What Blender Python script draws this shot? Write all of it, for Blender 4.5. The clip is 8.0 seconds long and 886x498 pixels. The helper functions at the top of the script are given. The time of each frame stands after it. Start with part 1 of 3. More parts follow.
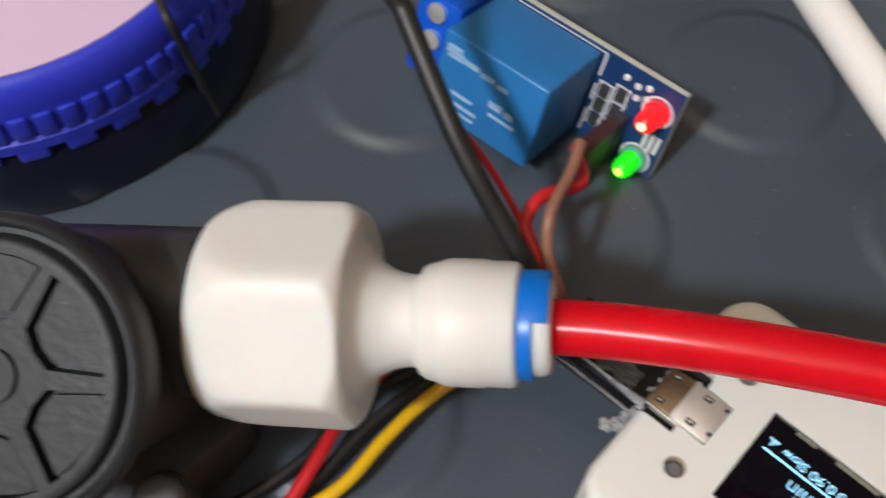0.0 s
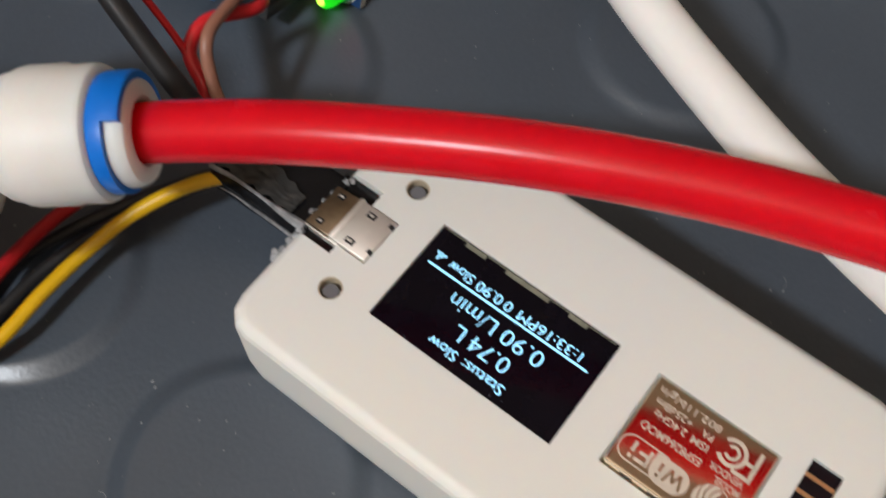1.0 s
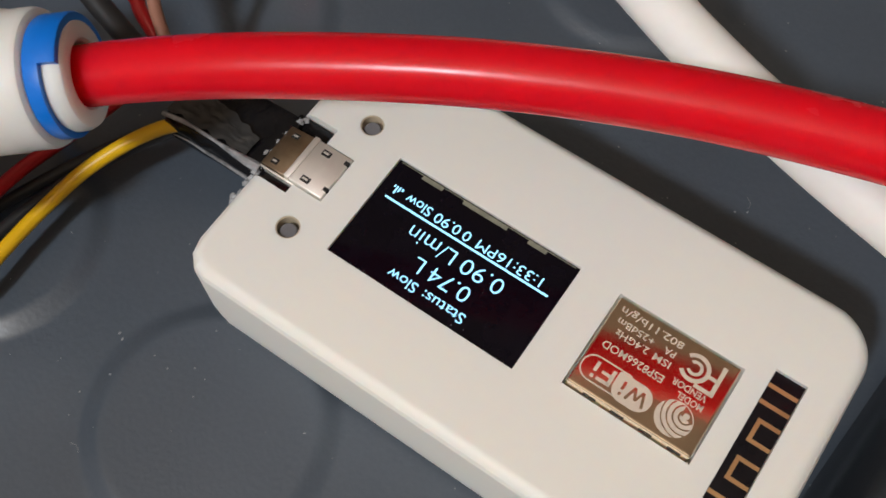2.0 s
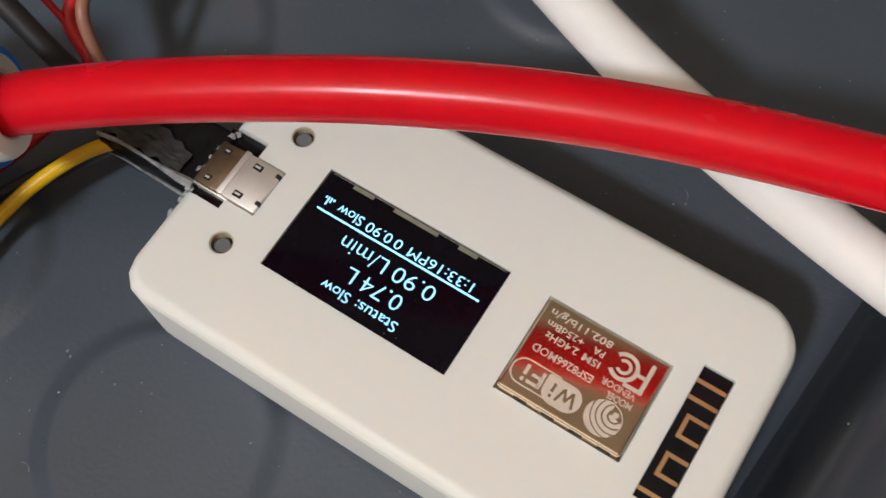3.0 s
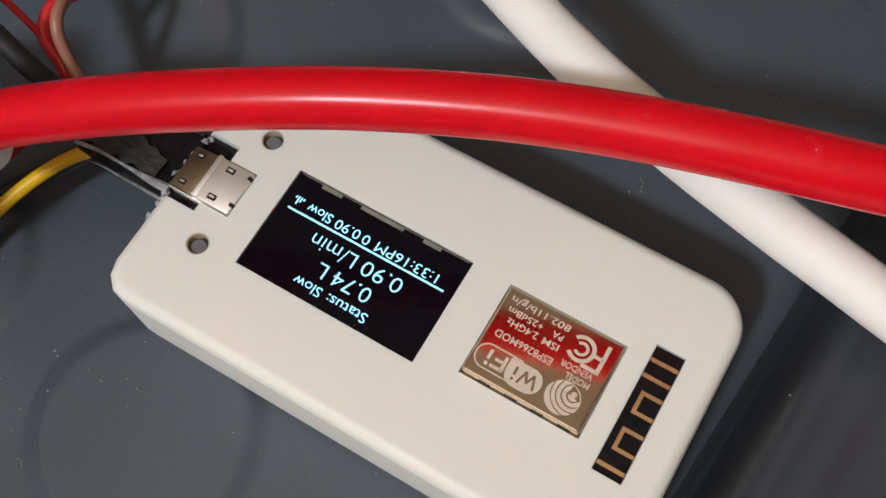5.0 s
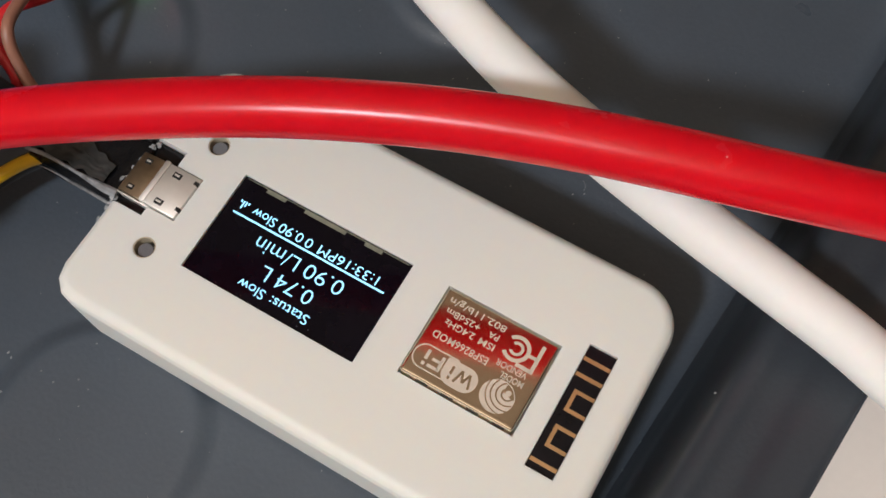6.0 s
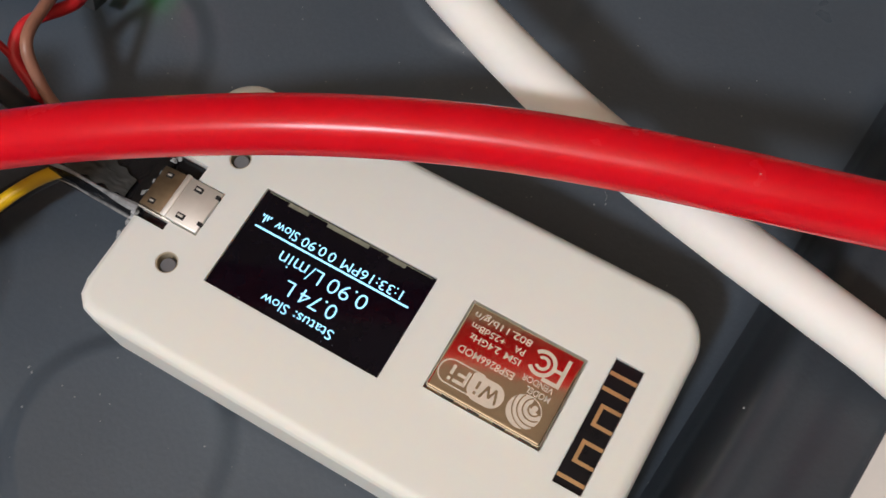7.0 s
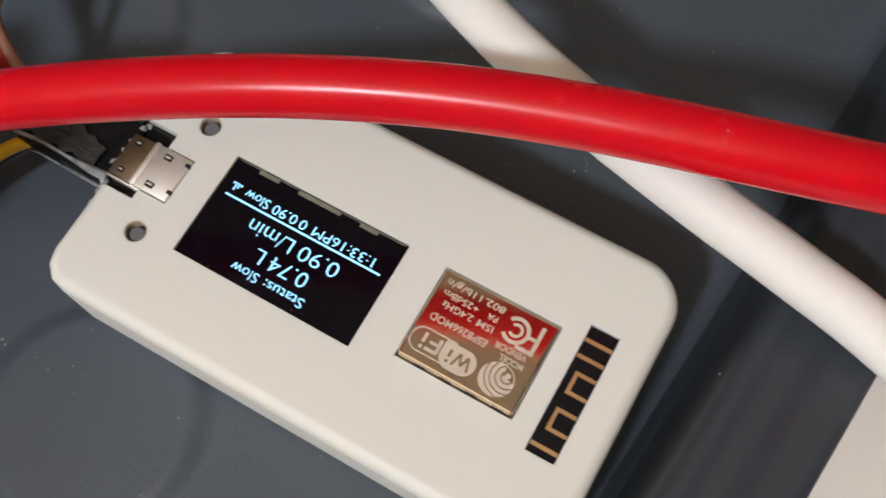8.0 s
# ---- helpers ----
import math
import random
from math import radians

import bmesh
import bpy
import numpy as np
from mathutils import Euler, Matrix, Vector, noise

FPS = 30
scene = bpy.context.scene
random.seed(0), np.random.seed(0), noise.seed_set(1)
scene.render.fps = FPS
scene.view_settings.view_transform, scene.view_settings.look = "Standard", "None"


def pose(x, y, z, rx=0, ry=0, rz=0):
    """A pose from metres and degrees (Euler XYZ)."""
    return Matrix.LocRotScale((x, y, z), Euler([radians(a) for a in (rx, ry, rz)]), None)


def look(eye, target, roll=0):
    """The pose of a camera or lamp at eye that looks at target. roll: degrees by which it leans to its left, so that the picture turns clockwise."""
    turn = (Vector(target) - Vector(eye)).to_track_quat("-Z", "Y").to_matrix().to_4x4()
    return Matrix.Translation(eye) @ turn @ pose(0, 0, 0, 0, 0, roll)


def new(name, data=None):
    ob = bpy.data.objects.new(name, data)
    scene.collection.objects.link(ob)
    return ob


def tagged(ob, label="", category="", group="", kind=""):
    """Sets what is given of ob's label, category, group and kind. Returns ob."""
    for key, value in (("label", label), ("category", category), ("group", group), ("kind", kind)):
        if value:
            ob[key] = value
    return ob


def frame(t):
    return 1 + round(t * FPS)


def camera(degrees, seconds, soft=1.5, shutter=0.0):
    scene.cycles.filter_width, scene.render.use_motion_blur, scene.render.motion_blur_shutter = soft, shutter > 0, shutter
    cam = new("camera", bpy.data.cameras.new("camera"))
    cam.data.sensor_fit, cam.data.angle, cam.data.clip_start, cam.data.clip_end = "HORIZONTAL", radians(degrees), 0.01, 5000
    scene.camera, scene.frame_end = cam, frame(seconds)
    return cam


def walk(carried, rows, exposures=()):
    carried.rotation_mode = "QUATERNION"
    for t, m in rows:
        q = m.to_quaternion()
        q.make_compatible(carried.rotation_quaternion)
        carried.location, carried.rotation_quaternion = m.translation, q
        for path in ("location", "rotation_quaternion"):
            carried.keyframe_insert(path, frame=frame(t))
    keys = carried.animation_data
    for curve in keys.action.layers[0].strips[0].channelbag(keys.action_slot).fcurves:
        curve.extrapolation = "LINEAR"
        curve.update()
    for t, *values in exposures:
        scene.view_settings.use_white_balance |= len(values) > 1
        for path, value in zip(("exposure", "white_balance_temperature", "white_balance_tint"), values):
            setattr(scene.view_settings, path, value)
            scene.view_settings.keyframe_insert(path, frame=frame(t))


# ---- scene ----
# Units in the build code are millimetres, turned into metres when a mesh is made.
cam = camera(46.25, 8.0, soft=1.6, shutter=0.4)
PATH = [
    (0, -0.002355, -0.064322, 0.139842, 29.259, -1.147, 41.943),
    (0.5, 0.013691, -0.051296, 0.133110, 27.899, -1.810, 39.078),
    (1, 0.032151, -0.046391, 0.124574, 26.049, -1.204, 37.295),
    (1.5, 0.036186, -0.047964, 0.123127, 24.903, -0.465, 35.785),
    (1.7, 0.037103, -0.048176, 0.122191, 24.863, -0.327, 35.270),
    (2.8, 0.042101, -0.039577, 0.124107, 22.959, 1.256, 32.953),
    (3, 0.043817, -0.039676, 0.125011, 23.099, 1.284, 32.508),
    (3.5, 0.048457, -0.041398, 0.131785, 22.629, 1.121, 31.714),
    (4, 0.049752, -0.040370, 0.132497, 22.446, 1.090, 31.174),
    (4.2, 0.048894, -0.039901, 0.132297, 22.304, 1.120, 31.158),
    (5.3, 0.046833, -0.039682, 0.131310, 22.201, 1.268, 30.382),
    (5.5, 0.047280, -0.039513, 0.132027, 22.237, 1.107, 30.474),
    (6, 0.052497, -0.036981, 0.134598, 22.000, 0.851, 30.125),
    (6.5, 0.051662, -0.036805, 0.135972, 21.982, 1.333, 30.155),
    (7, 0.048978, -0.036375, 0.134753, 21.779, 1.047, 29.882),
    (7.5, 0.047925, -0.037859, 0.132872, 21.239, 1.436, 29.816),
    (8, 0.053392, -0.034803, 0.131917, 20.734, 1.783, 29.718),
]
walk(cam, [(t, pose(x, y, z, rx, ry, rz)) for t, x, y, z, rx, ry, rz in PATH],
     exposures=((0.0, 0.05), (0.6, 0.0), (1.2, -0.16), (8.0, -0.14)))

# ---- light: one unseen ceiling lamp and the pale room added round the table ----
world = bpy.data.worlds.new("room_air")
scene.world = world
world.use_nodes = True
world.node_tree.nodes["Background"].inputs[0].default_value = (0.9, 0.95, 1.0, 1)
world.node_tree.nodes["Background"].inputs[1].default_value = 0.01
LAMP = Vector((-0.08, -0.84, 1.05))
lamp_data = bpy.data.lights.new("ceiling_lamp_light", "POINT")
lamp_data.shadow_soft_size, lamp_data.energy, lamp_data.color = 0.058, 48, (0.905, 0.965, 1.035)
lamp_light = new("ceiling_lamp_light", lamp_data)
lamp_light.matrix_world = look(LAMP, (0, 0, 0))

MM = 0.001


# ---- helpers ----
def material(name, color, rough=0.5, metal=0.0, vary=0.12, scale=60.0, bump=0.0, bump_scale=900.0, spec=0.5,
             emit=None, emit_strength=1.0, coat=0.0, sss=0.0, rough_vary=0.1, color2=None, specks=(), sss_radius=(0.0018, 0.0012, 0.0009), worn=None):
    """A node material with colour variation at two scales, uneven gloss and fine relief, in object space."""
    m = bpy.data.materials.new(name)
    m.use_nodes = True
    nt = m.node_tree
    b = nt.nodes["Principled BSDF"]
    co = nt.nodes.new("ShaderNodeTexCoord")
    big = nt.nodes.new("ShaderNodeTexNoise")
    big.inputs["Scale"].default_value, big.inputs["Detail"].default_value = scale, 5
    fine = nt.nodes.new("ShaderNodeTexNoise")
    fine.inputs["Scale"].default_value, fine.inputs["Detail"].default_value = bump_scale, 4
    for n in (big, fine):
        nt.links.new(co.outputs["Object"], n.inputs["Vector"])
    add = nt.nodes.new("ShaderNodeMath")
    add.operation = "ADD"
    half = nt.nodes.new("ShaderNodeMath")
    half.operation, half.inputs[1].default_value = "MULTIPLY", 0.4
    nt.links.new(fine.outputs["Fac"], half.inputs[0])
    nt.links.new(big.outputs["Fac"], add.inputs[0])
    nt.links.new(half.outputs[0], add.inputs[1])
    ramp = nt.nodes.new("ShaderNodeMapRange")
    ramp.inputs["From Min"].default_value, ramp.inputs["From Max"].default_value = 0.4, 1.0
    nt.links.new(add.outputs[0], ramp.inputs["Value"])
    mix = nt.nodes.new("ShaderNodeMix")
    mix.data_type = "RGBA"
    lo = [c * (1 - vary) for c in color]
    hi = [min(1, c * (1 + vary)) for c in color] if color2 is None else color2
    mix.inputs["A"].default_value, mix.inputs["B"].default_value = (*lo, 1), (*hi, 1)
    nt.links.new(ramp.outputs[0], mix.inputs["Factor"])
    col = mix.outputs["Result"]
    for cells, size, tone in specks:  # sparse pale dust: cells a metre, size in cells, colour
        vo = nt.nodes.new("ShaderNodeTexVoronoi")
        vo.inputs["Scale"].default_value = cells
        nt.links.new(co.outputs["Object"], vo.inputs["Vector"])
        sep = nt.nodes.new("ShaderNodeSeparateColor")
        nt.links.new(vo.outputs["Color"], sep.inputs[0])
        rad = nt.nodes.new("ShaderNodeMath")
        rad.operation, rad.inputs[1].default_value = "MULTIPLY", size
        nt.links.new(sep.outputs[0], rad.inputs[0])
        less = nt.nodes.new("ShaderNodeMath")
        less.operation = "LESS_THAN"
        nt.links.new(vo.outputs["Distance"], less.inputs[0])
        nt.links.new(rad.outputs[0], less.inputs[1])
        mx = nt.nodes.new("ShaderNodeMix")
        mx.data_type = "RGBA"
        mx.inputs["B"].default_value = (*tone, 1)
        nt.links.new(less.outputs[0], mx.inputs["Factor"])
        nt.links.new(col, mx.inputs["A"])
        col = mx.outputs["Result"]
    if worn:  # pale scuffs on raised edges, broken up by the noise
        geo = nt.nodes.new("ShaderNodeNewGeometry")
        edge = nt.nodes.new("ShaderNodeMapRange")
        edge.inputs["From Min"].default_value, edge.inputs["From Max"].default_value = 0.515, 0.56
        nt.links.new(geo.outputs["Pointiness"], edge.inputs["Value"])
        patch = nt.nodes.new("ShaderNodeMapRange")
        patch.inputs["From Min"].default_value, patch.inputs["From Max"].default_value = 0.38, 0.75
        nt.links.new(big.outputs["Fac"], patch.inputs["Value"])
        both = nt.nodes.new("ShaderNodeMath")
        both.operation = "MULTIPLY"
        nt.links.new(edge.outputs[0], both.inputs[0])
        nt.links.new(patch.outputs[0], both.inputs[1])
        mx = nt.nodes.new("ShaderNodeMix")
        mx.data_type = "RGBA"
        mx.inputs["B"].default_value = (*worn, 1)
        nt.links.new(both.outputs[0], mx.inputs["Factor"])
        nt.links.new(col, mx.inputs["A"])
        col = mx.outputs["Result"]
    nt.links.new(col, b.inputs["Base Color"])
    rr = nt.nodes.new("ShaderNodeMapRange")
    rr.inputs["To Min"].default_value, rr.inputs["To Max"].default_value = max(0.02, rough - rough_vary), min(1, rough + rough_vary)
    nt.links.new(big.outputs["Fac"], rr.inputs["Value"])
    nt.links.new(rr.outputs[0], b.inputs["Roughness"])
    b.inputs["Metallic"].default_value = metal
    b.inputs["Specular IOR Level"].default_value = spec
    b.inputs["Coat Weight"].default_value = coat
    b.inputs["Coat Roughness"].default_value = 0.08
    if sss:
        b.inputs["Subsurface Weight"].default_value = sss
        b.inputs["Subsurface Radius"].default_value = sss_radius
        b.inputs["Subsurface Scale"].default_value = 1.0
    if bump:
        bp = nt.nodes.new("ShaderNodeBump")
        bp.inputs["Strength"].default_value, bp.inputs["Distance"].default_value = bump, 0.0002
        nt.links.new(fine.outputs["Fac"], bp.inputs["Height"])
        nt.links.new(bp.outputs["Normal"], b.inputs["Normal"])
    if emit:
        b.inputs["Emission Color"].default_value = (*emit, 1)
        b.inputs["Emission Strength"].default_value = emit_strength
    return m


def link(name, bm, mat, smooth=None):
    """The bmesh, in millimetres, as one mesh object in metres. smooth: edges flatter than this many degrees are shaded round."""
    me = bpy.data.meshes.new(name)
    bm.normal_update()
    for v in bm.verts:
        v.co *= MM
    if smooth is not None:
        for f in bm.faces:
            f.smooth = True
        for e in bm.edges:
            if len(e.link_faces) == 2 and e.calc_face_angle(0) > radians(smooth):
                e.smooth = False
    bm.to_mesh(me)
    bm.free()
    me.materials.append(mat)
    return new(name, me)


def part(name, bm, mat, parent, label="", smooth=35):
    ob = link(name, bm, mat, smooth)
    ob.parent = parent
    ob.matrix_parent_inverse = Matrix.Identity(4)
    if label:
        ob["label"] = label
    return ob


def thing(name, label, category, at=(0, 0, 0), m=None, **tags):
    ob = new(name)
    ob.empty_display_size = 0.005
    ob.matrix_world = m if m is not None else Matrix.Translation(Vector(at) * MM)
    return tagged(ob, label, category, **tags)


def box(x0, y0, z0, x1, y1, z1, bevel=0.0, seg=2, bm=None):
    own = bm is None
    bm = bmesh.new() if own else bm
    r = bmesh.ops.create_cube(bm, size=1, matrix=Matrix.Translation(((x0 + x1) / 2, (y0 + y1) / 2, (z0 + z1) / 2)) @ Matrix.Diagonal((x1 - x0, y1 - y0, z1 - z0, 1)))
    if bevel:
        es = {e for v in r["verts"] for e in v.link_edges}
        bmesh.ops.bevel(bm, geom=list(es), offset=bevel, segments=seg, affect="EDGES", profile=0.5)
    return bm


def lathe(profile, n=64, bm=None, m=None):
    """A turned solid round z from (radius, height) rows; rows of radius 0 close it."""
    bm = bmesh.new() if bm is None else bm
    rings = []
    for r, z in profile:
        if r < 1e-6:
            rings.append([bm.verts.new((0, 0, z))])
        else:
            rings.append([bm.verts.new((r * math.cos(a), r * math.sin(a), z)) for a in (2 * math.pi * i / n for i in range(n))])
    for a, b in zip(rings, rings[1:]):
        for i in range(n):
            j = (i + 1) % n
            if len(a) == 1 and len(b) > 1:
                bm.faces.new((a[0], b[j], b[i]))
            elif len(b) == 1 and len(a) > 1:
                bm.faces.new((a[i], a[j], b[0]))
            elif len(a) > 1:
                bm.faces.new((a[i], a[j], b[j], b[i]))
    if m is not None:
        bmesh.ops.transform(bm, matrix=m, verts=[v for r in rings for v in r])
    bmesh.ops.recalc_face_normals(bm, faces=bm.faces)
    return bm


def smooth_path(pts, steps=10):
    """A Catmull-Rom line through the points."""
    p = [Vector(q) for q in pts]
    p = [2 * p[0] - p[1]] + p + [2 * p[-1] - p[-2]]
    out = []
    for i in range(1, len(p) - 2):
        for k in range(steps):
            t = k / steps
            a, b, c, d = p[i - 1:i + 3]
            out.append(0.5 * (2 * b + (c - a) * t + (2 * a - 5 * b + 4 * c - d) * t * t + (3 * b - a - 3 * c + d) * t ** 3))
    return out + [p[-2]]


def tube(pts, r, n=20, steps=10, wall=0.0, bm=None, wobble=0.0):
    """A round tube along a smooth line; wall: hollow at the ends by so much."""
    bm = bmesh.new() if bm is None else bm
    line = smooth_path(pts, steps)
    up = Vector((0.13, 0.21, 0.97))
    rings = []
    for i, q in enumerate(line):
        d = (line[min(i + 1, len(line) - 1)] - line[max(i - 1, 0)]).normalized()
        s = d.cross(up).normalized()
        u = s.cross(d)
        k = r * (1 + wobble * noise.noise(q * 0.15))
        rings.append([bm.verts.new(q + k * (math.cos(a) * s + math.sin(a) * u)) for a in (2 * math.pi * j / n for j in range(n))])
    for a, b in zip(rings, rings[1:]):
        for j in range(n):
            bm.faces.new((a[j], a[(j + 1) % n], b[(j + 1) % n], b[j]))
    for ring in (rings[0], rings[-1]):
        bm.faces.new(ring)
    bmesh.ops.recalc_face_normals(bm, faces=bm.faces)
    return bm


def outline(x0, y0, x1, y1, radii, inset=0.0, n=10, first=0):
    """A rounded rectangle; radii at (x0,y0), (x1,y0), (x1,y1), (x0,y1)."""
    pts = []
    for (cx, cy, sx, sy, a0), r in zip(((x0, y0, 1, 1, 180), (x1, y0, -1, 1, 270), (x1, y1, -1, -1, 0), (x0, y1, 1, -1, 90)), radii):
        k = max(r - inset, 0.05)
        c = first if first and a0 == 180 else n
        for i in range(c + 1):
            a = radians(a0 + 90 * i / c)
            pts.append((cx + sx * (inset + k) + k * math.cos(a), cy + sy * (inset + k) + k * math.sin(a)))
    return pts


def loft(levels, bm=None):
    """A closed solid through loops of equal length: rows of (points, z)."""
    bm = bmesh.new() if bm is None else bm
    rings = [[bm.verts.new((x, y, z)) for x, y in pts] for pts, z in levels]
    for a, b in zip(rings, rings[1:]):
        for i in range(len(a)):
            j = (i + 1) % len(a)
            bm.faces.new((a[i], a[j], b[j], b[i]))
    bm.faces.new(rings[0][::-1])
    bm.faces.new(rings[-1])
    bmesh.ops.recalc_face_normals(bm, faces=bm.faces)
    return bm


def cut(bm, cutters):
    """The bmesh with the cutters' solids taken out of it."""
    def temp(b):
        me = bpy.data.meshes.new("temp")
        b.to_mesh(me)
        b.free()
        return new("temp", me)
    ob = temp(bm)
    tools = [temp(c) for c in cutters]
    for t in tools:
        mod = ob.modifiers.new("cut", "BOOLEAN")
        mod.operation, mod.solver, mod.object = "DIFFERENCE", "EXACT", t
    out = bmesh.new()
    out.from_mesh(ob.evaluated_get(bpy.context.evaluated_depsgraph_get()).to_mesh())
    for o in (ob, *tools):
        me = o.data
        bpy.data.objects.remove(o)
        bpy.data.meshes.remove(me)
    return out


def letters(text, size, m, align="CENTER", stretch=1.0, thick=0.01, bold=0.0, space=1.0):
    """Writing as a thin solid: size is the letters' em, m the pose in millimetres (x along the line, y up the letters)."""
    cu = bpy.data.curves.new("temp", "FONT")
    cu.body, cu.size, cu.align_x, cu.align_y, cu.extrude = text, size, align, "CENTER", thick
    cu.resolution_u, cu.offset, cu.space_character = 3, bold, space
    ob = new("temp", cu)
    bm = bmesh.new()
    bm.from_mesh(ob.evaluated_get(bpy.context.evaluated_depsgraph_get()).to_mesh())
    bpy.data.objects.remove(ob)
    bpy.data.curves.remove(cu)
    bmesh.ops.transform(bm, matrix=m @ Matrix.Diagonal((stretch, 1, 1, 1)), verts=bm.verts)
    return bm


def lettering(text, size, m, mat, parent, align="CENTER", stretch=1.0, thick=0.01, bold=0.0):
    """Writing with every character's body a part of its own."""
    bm = letters(text, size, m, align, stretch, thick, bold)
    left = set(bm.verts)
    while left:
        seed = left.pop()
        island, todo = {seed}, [seed]
        while todo:
            for e in todo.pop().link_edges:
                for v in e.verts:
                    if v not in island:
                        island.add(v)
                        todo.append(v)
        left -= island
        one = bmesh.new()
        idx = {v: one.verts.new(v.co) for v in island}
        for f in {f for v in island for f in v.link_faces}:
            one.faces.new([idx[v] for v in f.verts])
        part("letter", one, mat, parent, smooth=None)
    bm.free()


def written(text, start, end, y, size, mat, parent, z, bold=0.0, thick=0.012):
    """Upside-down writing that runs from x = start down to x = end; the letters' em is size."""
    bm = letters(text, size, Matrix.Identity(4), "LEFT")
    xs = [v.co.x for v in bm.verts]
    bm.free()
    k = (start - end) / (max(xs) - min(xs))
    lettering(text, size, Matrix.Translation((start + k * min(xs), y, z)) @ Matrix.Rotation(math.pi, 4, "Z"), mat, parent, "LEFT", k, thick, bold)


def arc_strip(cx, cy, r0, r1, a0, a1, z, n=24, h=0.03):
    """A flat curved bar."""
    bm = bmesh.new()
    lo, hi = [], []
    for i in range(n + 1):
        a = radians(a0 + (a1 - a0) * i / n)
        for r, row in ((r0, lo), (r1, hi)):
            row.append(bm.verts.new((cx + r * math.cos(a), cy + r * math.sin(a), z)))
    for i in range(n):
        bm.faces.new((lo[i], lo[i + 1], hi[i + 1], hi[i]))
    e = bmesh.ops.extrude_face_region(bm, geom=list(bm.faces))
    bmesh.ops.translate(bm, vec=(0, 0, -h), verts=[v for v in e["geom"] if isinstance(v, bmesh.types.BMVert)])
    bmesh.ops.recalc_face_normals(bm, faces=bm.faces)
    return bm


def plate(pts, z0, z1):
    return loft([(pts, z0), (pts, z1)])


# ---- materials ----
TRAY = material("tray_plastic", (0.067, 0.082, 0.102), rough=0.31, vary=0.16, scale=22, worn=(0.2, 0.21, 0.22), bump=0.22, bump_scale=1500, rough_vary=0.10, specks=((95, 0.028, (0.34, 0.35, 0.36)), (330, 0.05, (0.2, 0.21, 0.22))))
# darker copy of the tray plastic: the rim's shade is in its colour
TRAY_SHADED = material("tray_plastic_shaded", (0.036, 0.043, 0.053), rough=0.31, vary=0.15, scale=22, bump=0.15, bump_scale=1500, specks=((95, 0.02, (0.3, 0.3, 0.3)),))
WHITE_PRINT = material("printed_plastic", (0.755, 0.76, 0.745), color2=(0.79, 0.765, 0.69), rough=0.5, vary=0.02, scale=26, specks=((55, 0.010, (0.25, 0.21, 0.17)),), bump=0.12, bump_scale=700, sss=0.35)
SEAM = material("seam_shade", (0.62, 0.58, 0.52), rough=0.6, vary=0.05)
WHITE_FIT = material("fitting_plastic", (0.77, 0.755, 0.72), rough=0.48, vary=0.03, scale=60, bump=0.05, sss=0.6, sss_radius=(0.005, 0.0035, 0.0028))
WHITE_TUBE = material("white_tube_plastic", (0.84, 0.82, 0.79), rough=0.62, vary=0.03, scale=30, sss=0.25)
RED_TUBE = material("red_tube_plastic", (0.68, 0.004, 0.014), rough=0.25, vary=0.1, scale=90, bump=0.08, rough_vary=0.08, bump_scale=500, spec=0.24, sss=0.8, sss_radius=(0.012, 0.0004, 0.0005), specks=((75, 0.025, (0.85, 0.6, 0.55)), (190, 0.03, (0.8, 0.35, 0.3))))
BLUE_CLIP = material("blue_clip_plastic", (0.001, 0.155, 0.63), rough=0.3, vary=0.1)
BLACK_RUB = material("black_moulding", (0.040, 0.041, 0.043), rough=0.45, vary=0.2, scale=80, bump=0.3, bump_scale=1100)
CAP_GREY = material("moulded_cap", (0.021, 0.023, 0.025), rough=0.5, spec=0.45, vary=0.3, scale=160, bump=0.5, bump_scale=800, specks=((300, 0.05, (0.14, 0.14, 0.14)), (700, 0.06, (0.06, 0.06, 0.06))))
BLACK_TAPE = material("black_tape", (0.007, 0.007, 0.008), rough=0.17, spec=0.3, vary=0.3, scale=300, bump=1.0, bump_scale=260, specks=((500, 0.05, (0.12, 0.12, 0.12)),))
BLACK_WIRE = material("black_wire", (0.02, 0.019, 0.019), rough=0.45, vary=0.2, scale=200)
RED_WIRE = material("red_wire", (0.6, 0.015, 0.02), rough=0.38, vary=0.1)
YELLOW_WIRE = material("yellow_wire", (0.82, 0.47, 0.005), rough=0.38, vary=0.08)
BROWN_WIRE = material("brown_wire", (0.33, 0.15, 0.10), rough=0.42, vary=0.12)
GLASS_BLACK = material("display_glass", (0.004, 0.003, 0.006), rough=0.10, spec=0.16, specks=((240, 0.05, (0.22, 0.22, 0.25)), (600, 0.05, (0.10, 0.10, 0.12))), vary=0.3, scale=300, rough_vary=0.05)
PIXEL = material("lit_pixels", (0.2, 0.5, 0.6), emit=(0.31, 0.68, 1.0), emit_strength=1.5)
FLEX = material("display_edge_print", (0.2, 0.2, 0.15), rough=0.5, vary=0.3, scale=500)
# darker steel for the rear shell: a dark reflection set as base colour
STEEL_DIMMED = material("steel_dark_reflection", (0.46, 0.38, 0.27), rough=0.33, metal=1.0, vary=0.25, scale=300, bump=0.1)
SLOT_BLACK = material("slot_dark", (0.012, 0.011, 0.010), rough=0.8, vary=0.2, scale=400)
STEEL = material("plated_steel", (0.90, 0.88, 0.83), rough=0.58, metal=1.0, vary=0.06, scale=200, bump=0.05, rough_vary=0.06)
SHIELD = material("shield_metal", (0.88, 0.75, 0.58), rough=0.115, metal=1.0, vary=0.06, scale=150, bump=0.03, rough_vary=0.03)
